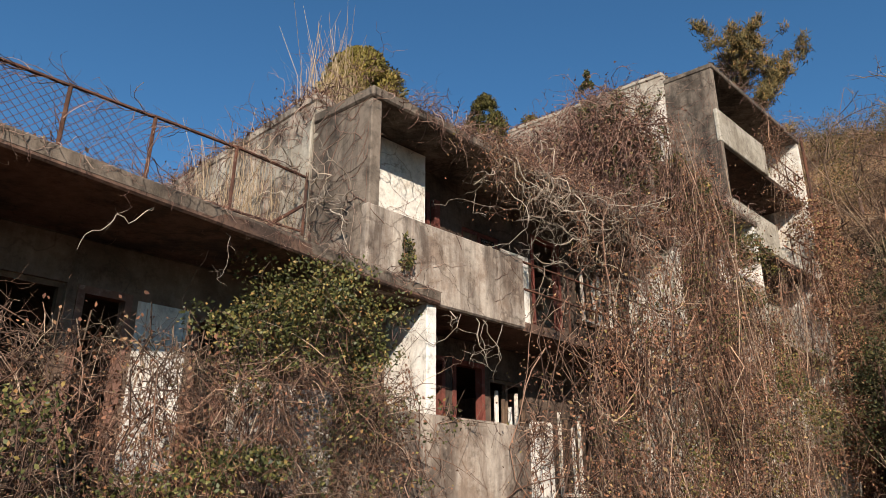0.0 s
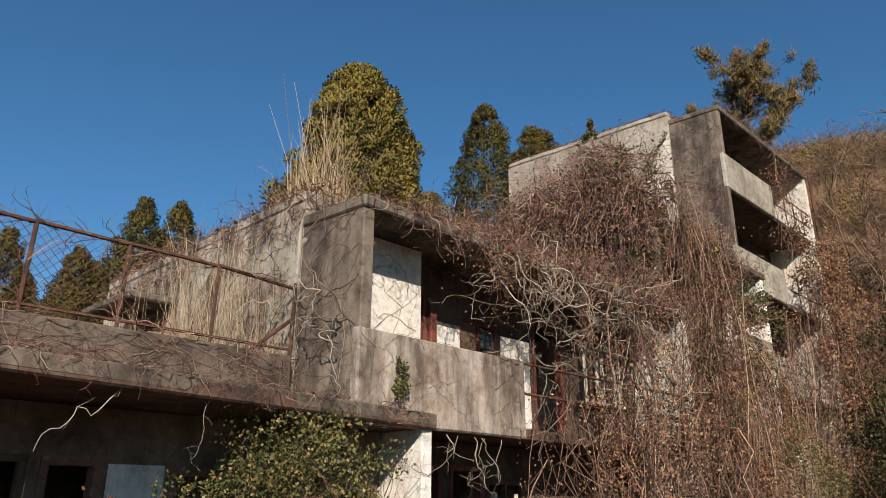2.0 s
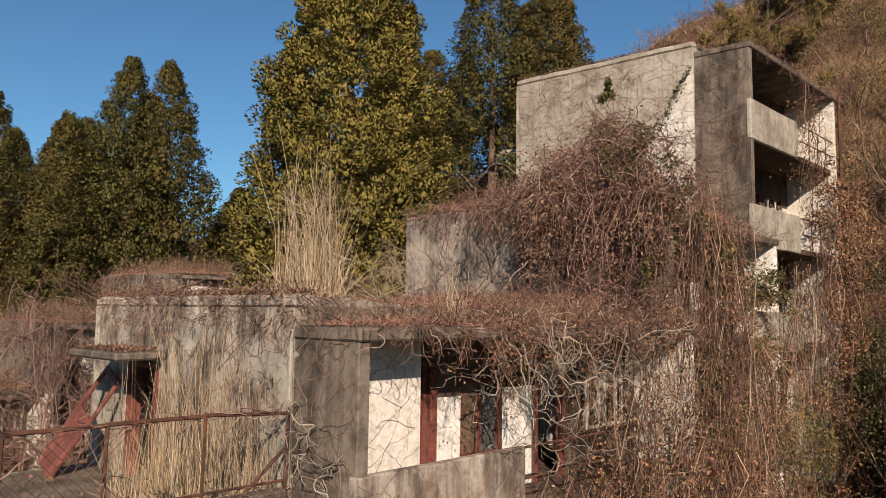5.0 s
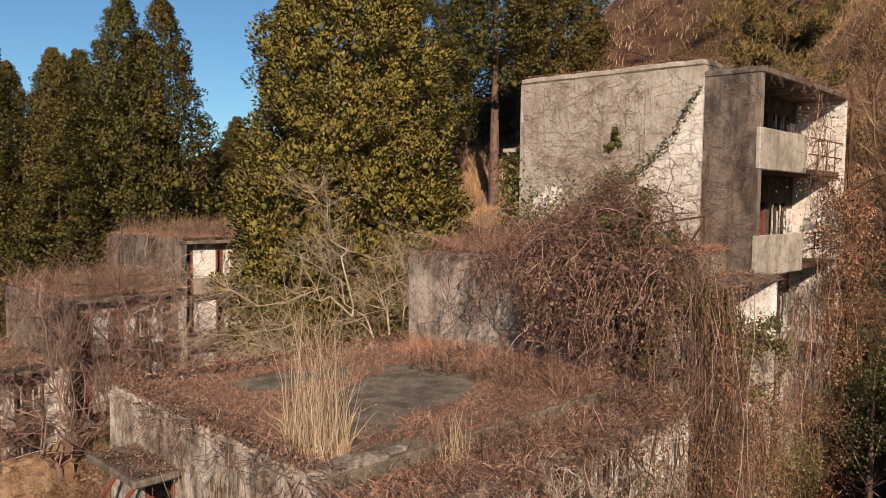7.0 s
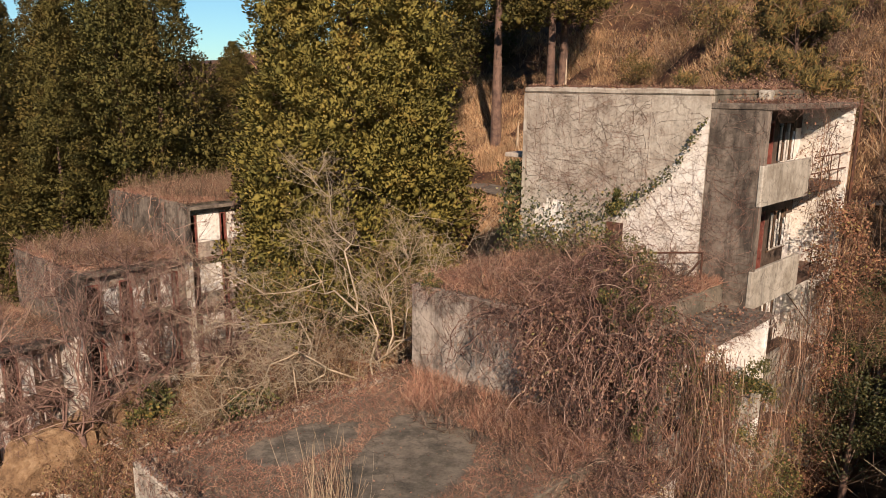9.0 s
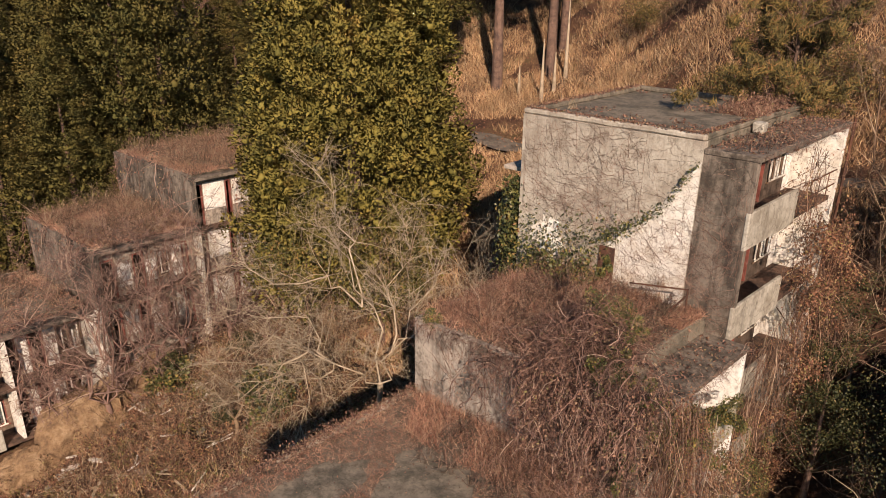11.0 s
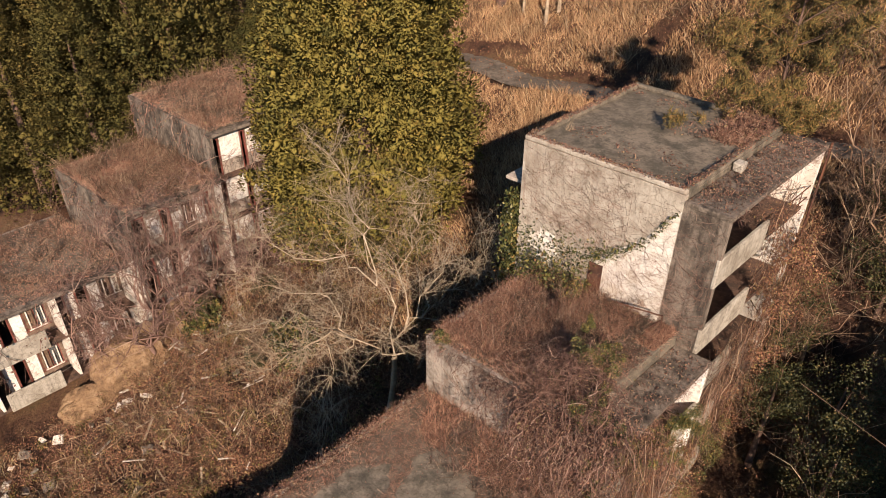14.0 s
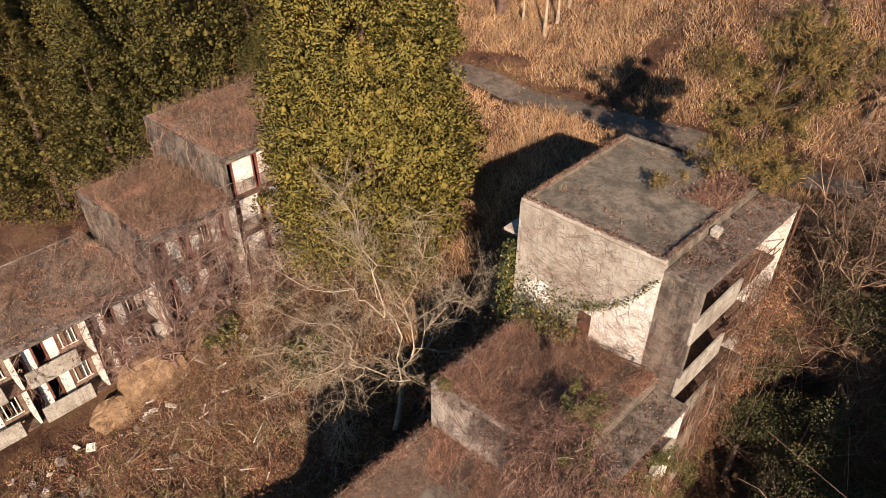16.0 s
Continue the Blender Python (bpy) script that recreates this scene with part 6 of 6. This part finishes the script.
def leafy_tree(name, label, x, y, top, r, n, material, leaf=0.16, category="tree", clumps=26):
    z = float(ground_z(x, y))
    e = thing(name, label, category, "evergreen bushes")
    part("trunk", trunk_mesh((top - z) * 0.8, 0.05 + (top - z) * 0.012), bark, e)
    H = top - z
    c = unit(rng.normal(size=(clumps, 3))) * rng.uniform(0.3, 1.0, clumps)[:, None] * np.array([r, r, H * 0.4]) + np.array([0, 0, H * 0.58])
    idx = rng.integers(0, clumps, n)
    d = unit(rng.normal(size=(n, 3)) + np.array([0, 0, 0.3]))
    p = c[idx] + d * rng.uniform(0.5, 1.0, n)[:, None] * r * 0.34
    h = Heap()
    h.add(leaves(p, rng.uniform(0.6, 1.4, n) * leaf))
    part("crown", h.mesh("crown"), material, e)
    (A, R), (Q, r2) = brush(np.tile([0, 0, H * 0.3], (10, 1)), H * 0.6, (0, 0, 1), 0.6, 1, 6, 0.03)
    hb = Heap()
    hb.add(tubes(A, R)), hb.add(tubes(Q, r2))
    part("twig_crown", hb.mesh("twig_crown"), twig_brown, e)
    e.location = (x, y, z - 0.1)
    return e


def pine(x, y, top):
    z = float(ground_z(x, y))
    H = top - z
    e = thing("pine_tree", "young pine with tufted olive needles behind the roof", "tree")
    part("trunk", trunk_mesh(H * 0.97, 0.14), bark, e)
    br, nd = Heap(), Heap()
    ends = []
    for lv in np.linspace(0.52, 0.97, 9):
        m = 5
        t = rng.random(m) * 6.283
        L = (1 - lv) * 3.2 + 1.9
        P0 = np.tile([0, 0, H * lv], (m, 1))
        dirs = np.stack([np.cos(t), np.sin(t), np.full(m, 0.75)], -1)
        (A, R), (Q, r2) = brush(P0, L, unit(dirs), 0.1, 1, 6, 0.03, -0.15, 5, False)
        br.add(tubes(A, R)), br.add(tubes(Q, r2))
        ends += [Q[:, 1], Q[:, 2], A[:, -1], A[:, -2]]
    ends = np.concatenate(ends)
    ends = np.repeat(ends, 34, 0) + rng.normal(size=(len(ends) * 34, 3)) * 0.11
    dd = rng.normal(size=ends.shape) + np.array([0, 0, 0.9])
    V, F = spikes(ends, dd, 0.27, 0.024)
    part("twig_crown", br.mesh("twig_crown"), bark, e)
    part("needle_crown", mesh_np("needle_crown", V, F), ochre_needles, e)
    e.location = (x, y, z - 0.1)


pine(12.5, 27.3, 22.6)
leafy_tree("evergreen_bush", "small dark green bush in the yard", -14.2, 32.0, 3.4, 1.1, 900, green_leaf, 0.2, "bush")
leafy_tree("evergreen_bush", "green leafy bush among dry brush", -8.4, 29.0, 4.4, 1.5, 1300, green_leaf, 0.2, "bush")
leafy_tree("evergreen_bush", "yellow-green leafy thicket at the foot of the big cedar", -7.0, 33.6, 11.0, 2.8, 6500, pine_leaf, 0.13, "bush", 40)
leafy_tree("evergreen_bush", "yellow-green leafy thicket on the bank", -3.2, 32.6, 11.4, 2.5, 6000, pine_leaf, 0.13, "bush", 40)
for x, y, h_, r in ((20.5, 38, 4, 2.4), (25, 40, 4.5, 2.8), (20, 44, 3.6, 2.4), (15.5, 41.5, 2.6, 1.8), (28, 47, 4, 3.0), (24, 50, 4, 2.8), (17, 48, 3, 2.2), (33, 46, 4.2, 2.8), (19, 56, 3.4, 2.4), (32, 54, 4.4, 3.0),
                    (14, 54, 2.8, 1.8), (37, 50, 4.6, 3.0), (27.5, 35, 4.2, 2.2), (23, 62, 3.6, 2.6), (31, 62, 4, 2.8)):
    leafy_tree("hill_tree", "ochre and olive shrub on the hillside", x, y, float(ground_z(x, y)) + h_, r, 2600, ochre_needles, 0.12, "tree", 30)
for x, y, top, r in ((13.5, 22.4, 10.0, 1.4), (14.4, 24.2, 12.0, 1.5), (17.5, 24.0, 13.5, 1.9), (18.6, 27.2, 14.5, 1.8), (15.2, 20.8, 10.8, 1.7), (20.8, 26.0, 15.0, 2.0), (12.6, 15.6, 7.8, 1.8), (14.2, 18.4, 9.4, 1.8), (16.5, 17.5, 9.6, 2.0), (19.5, 20.5, 12.0, 2.2), (11.4, 12.4, 5.6, 1.6)):
    leafy_tree("evergreen_tree", "dark evergreen tree crowding the front of the blocks", x, y, top, r, 5200, dark_leaf, 0.085, "tree", 36)
# added outside the view, only to throw shade on the right-hand slope
for x, y, top, r in ((18.6, 6.0, 18.5, 3.2), (18.8, 10.5, 16.5, 2.8), (22.5, 13.0, 19.0, 3.6), (24.0, 7.5, 21.0, 3.6), (26.5, 16.0, 22.0, 3.6), (21.5, 3.0, 20.0, 3.4), (25.5, 20.0, 22.0, 3.4), (29.0, 11.0, 25.0, 4.0), (30.0, 21.0, 26.0, 4.0), (34.0, 27.0, 29.0, 4.2),
                     (17.4, 3.0, 17.5, 2.8), (33.0, 16.5, 28.0, 4.2), (22.5, 7.0, 25.0, 3.8), (27.0, 5.0, 27.0, 4.2), (32.0, 7.0, 29.0, 4.5), (25.0, 1.0, 27.0, 4.0), (14.2, 5.0, 10.5, 2.6)):
    leafy_tree("evergreen_tree", "unseen evergreen tree added to shade the slope", x, y, top, r, 4500, dark_leaf, 0.62, "tree", 90)

for x, y, hgt, sp in ((15.2, 24.2, 7.0, 3.4), (16.8, 22.0, 5.5, 3.4)):
    z = float(ground_z(x, y))
    bare_tree("bare_tree", "tangled brown leafless tree on the shaded slope", (x, y, z - 0.2), wild_limbs(x, y, z, hgt, sp, 7, 2.0), 0.08, 6, twig_yard, 1.6, thin=0.9, wild=0.24)

for a_, b_, hgt, sp in ((24.5, 1.5, 8.0, 4.0), (26.5, -0.5, 8.5, 4.2), (25.0, 4.0, 7.5, 3.6), (29.0, 1.5, 9.0, 4.2), (36.0, -3.0, 6.0, 3.6), (38.5, -7.5, 5.5, 3.4), (27.5, 4.5, 8.0, 4.0)):
    x, y = ab(a_, b_)
    z = float(ground_z(x, y))
    bare_tree("bare_tree", "bare brown tree on the hillside beside the tall block", (x - 0.1, y, z - 0.2), wild_limbs(x, y, z, hgt, sp, 7, 1.6), 0.16, 10, twig_yard, 2.0, thin=1.8, wild=0.18)
# bushy bare trees rising before the ruined fronts
for a_, b_, hgt, sp in ((6.8, -26.2, 9.0, 4.4), (9.6, -26.6, 10.5, 4.4), (11.4, -27.2, 10.0, 3.6), (16.8, -26.0, 6.5, 3.4), (8.2, -27.8, 11.0, 3.8), (4.8, -27.4, 8.6, 3.6), (13.4, -26.0, 8.0, 3.6)):
    x, y = ab(a_, b_)
    z = float(ground_z(x, y))
    bare_tree("bare_tree", "pinkish-brown bare tree spreading before the ruined block", (x - 0.2, y, z - 0.2), wild_limbs(x, y, z, hgt * 0.85, sp, 7, 1.6, 1.4), 0.15, 13, twig_red, 2.1, thin=1.5, wild=0.26)

for a_, b_, h_, r in ((10.5, -26.4, 2.2, 0.8), (13.6, -25.0, 2.0, 1.0), (9.6, -21.0, 1.6, 0.7)):
    x, y = ab(a_, b_)
    leafy_tree("evergreen_bush", "small dark evergreen bush among dead brush", x, y, float(ground_z(x, y)) + h_, r, 2600, dark_leaf, 0.08, "bush", 20)

# slender pale dead trunks by the road
for x, y, top in ((5.2, 54, 15.2), (6.6, 52, 17.3), (7.6, 53, 16.3), (8.6, 54.5, 19.7), (4.2, 47, 10.5)):
    hgt = top - float(ground_z(x, y))
    e = thing("dead_trunk", "slender pale dead trunk beside the road", "tree trunk", "dead trunks")
    part("trunk", trunk_mesh(hgt, 0.14), pale_bark, e)
    e.location = (x, y, float(ground_z(x, y)))

# --- a heap of ochre earth and rubble at the ruined block's broken end ---
ochre = mat("ochre_earth", lambda nt, b_: (nt.links.new(ramp(nt, noise_node(nt, 1.4, 9, 0.75), [(0.32, (0.09, 0.05, 0.028)), (0.52, (0.23, 0.14, 0.075)), (0.7, (0.34, 0.235, 0.14))]), b_.inputs["Base Color"]), bump(nt, b_, noise_node(nt, 7, 8), 1.0, 0.15)))
for a_, b_, ra, rb, hh in ((6.4, -27.3, 2.6, 1.5, 2.1), (9.6, -27.6, 1.6, 1.0, 1.6), (3.6, -27.3, 1.8, 1.0, 1.2)):
    bm = bmesh.new()
    bmesh.ops.create_icosphere(bm, subdivisions=4, radius=1)
    x, y = ab(a_, b_)
    for v in bm.verts:
        q = v.co * (1 + 0.28 * noise.noise(v.co * 1.6 + Vector((a_, 0, 0))) + 0.14 * noise.noise(v.co * 4.3) + 0.07 * noise.noise(v.co * 10.0))
        v.co = Vector((*ab(a_ + q.x * ra, b_ + q.y * rb), float(ground_z(x, y)) + q.z * hh))
    tagged(part("earth_bank", bm, ochre), "bank of ochre earth and broken plaster by the ruin", "earth bank", "earth banks")

# --- the road and broken boards ---
bs = np.linspace(-34, 16, 60)
ca = np.interp(bs, [-34, -25, -19, -13, -9, -5, -2, 16], [33.2, 33.3, 33.0, 32.1, 31.9, 32.2, 32.9, 35])
rows_ = []
for off_ in (-1.35, -0.5, 0.5, 1.35):
    p = ABZ(ca + off_, bs, 0)
    p[:, 2] = ground_z(*ABZ(ca, bs, 0)[:, :2].T) + 0.16
    rows_.append(p)
V = np.stack(rows_, 1).reshape(-1, 3)
i = np.arange(59)[:, None] * 4 + np.arange(3)[None]
F = np.stack([i, i + 1, i + 5, i + 4], -1).reshape(-1, 4)
tagged(part("road", mesh_np("road", V, F), asphalt), "narrow grey mountain road strewn with leaves", "road", kind="structure")

for k in range(90):
    a, b = rng.uniform(-8, 13), rng.uniform(-28.3, -25.0 + 5 * (k % 3 == 2))
    x, y = ab(a, b)
    bm = bmesh.new()
    bmesh.ops.create_cube(bm, size=1, matrix=Matrix.Diagonal((rng.uniform(0.2, 0.7), rng.uniform(0.15, 0.5), rng.uniform(0.05, 0.14), 1)))
    bmesh.ops.subdivide_edges(bm, edges=list(bm.edges), cuts=2, use_grid_fill=True)
    for v in bm.verts:
        v.co += Vector(noise.noise_vector(v.co * 3 + Vector((a, b, k)))) * 0.07
    ob = part("plaster_chunk", bm, (plaster, concrete_pale, concrete)[k % 3])
    tagged(ob, "broken slab of plastered wall fallen in the brush", "rubble", "fallen wall slabs")
    ob.matrix_world = pose(x, y, float(ground_z(x, y)) + 0.15, rng.uniform(-30, 30), rng.uniform(-30, 30), rng.uniform(0, 360))

for k in range(90):
    x, y = (rng.uniform(-18, -9), rng.uniform(23, 33)) if k % 2 else (rng.uniform(-17, -7), rng.uniform(20, 28))
    bm = bmesh.new()
    L, w = rng.uniform(0.4, 1.3), rng.uniform(0.05, 0.12)
    bmesh.ops.create_cube(bm, size=1, matrix=Matrix.Diagonal((L, w, 0.035, 1)))
    bmesh.ops.bevel(bm, geom=list(bm.edges), offset=0.006, segments=1, affect='EDGES')
    ob = part("board", bm, (old_wood, pale_bark, old_wood, plaster)[k % 4])
    tagged(ob, "broken weathered board lying among dead brush", "board", "fallen boards")
    ob.matrix_world = pose(x, y, float(ground_z(x, y)) + 0.25, rng.uniform(-25, 25), rng.uniform(-25, 25), rng.uniform(0, 360))
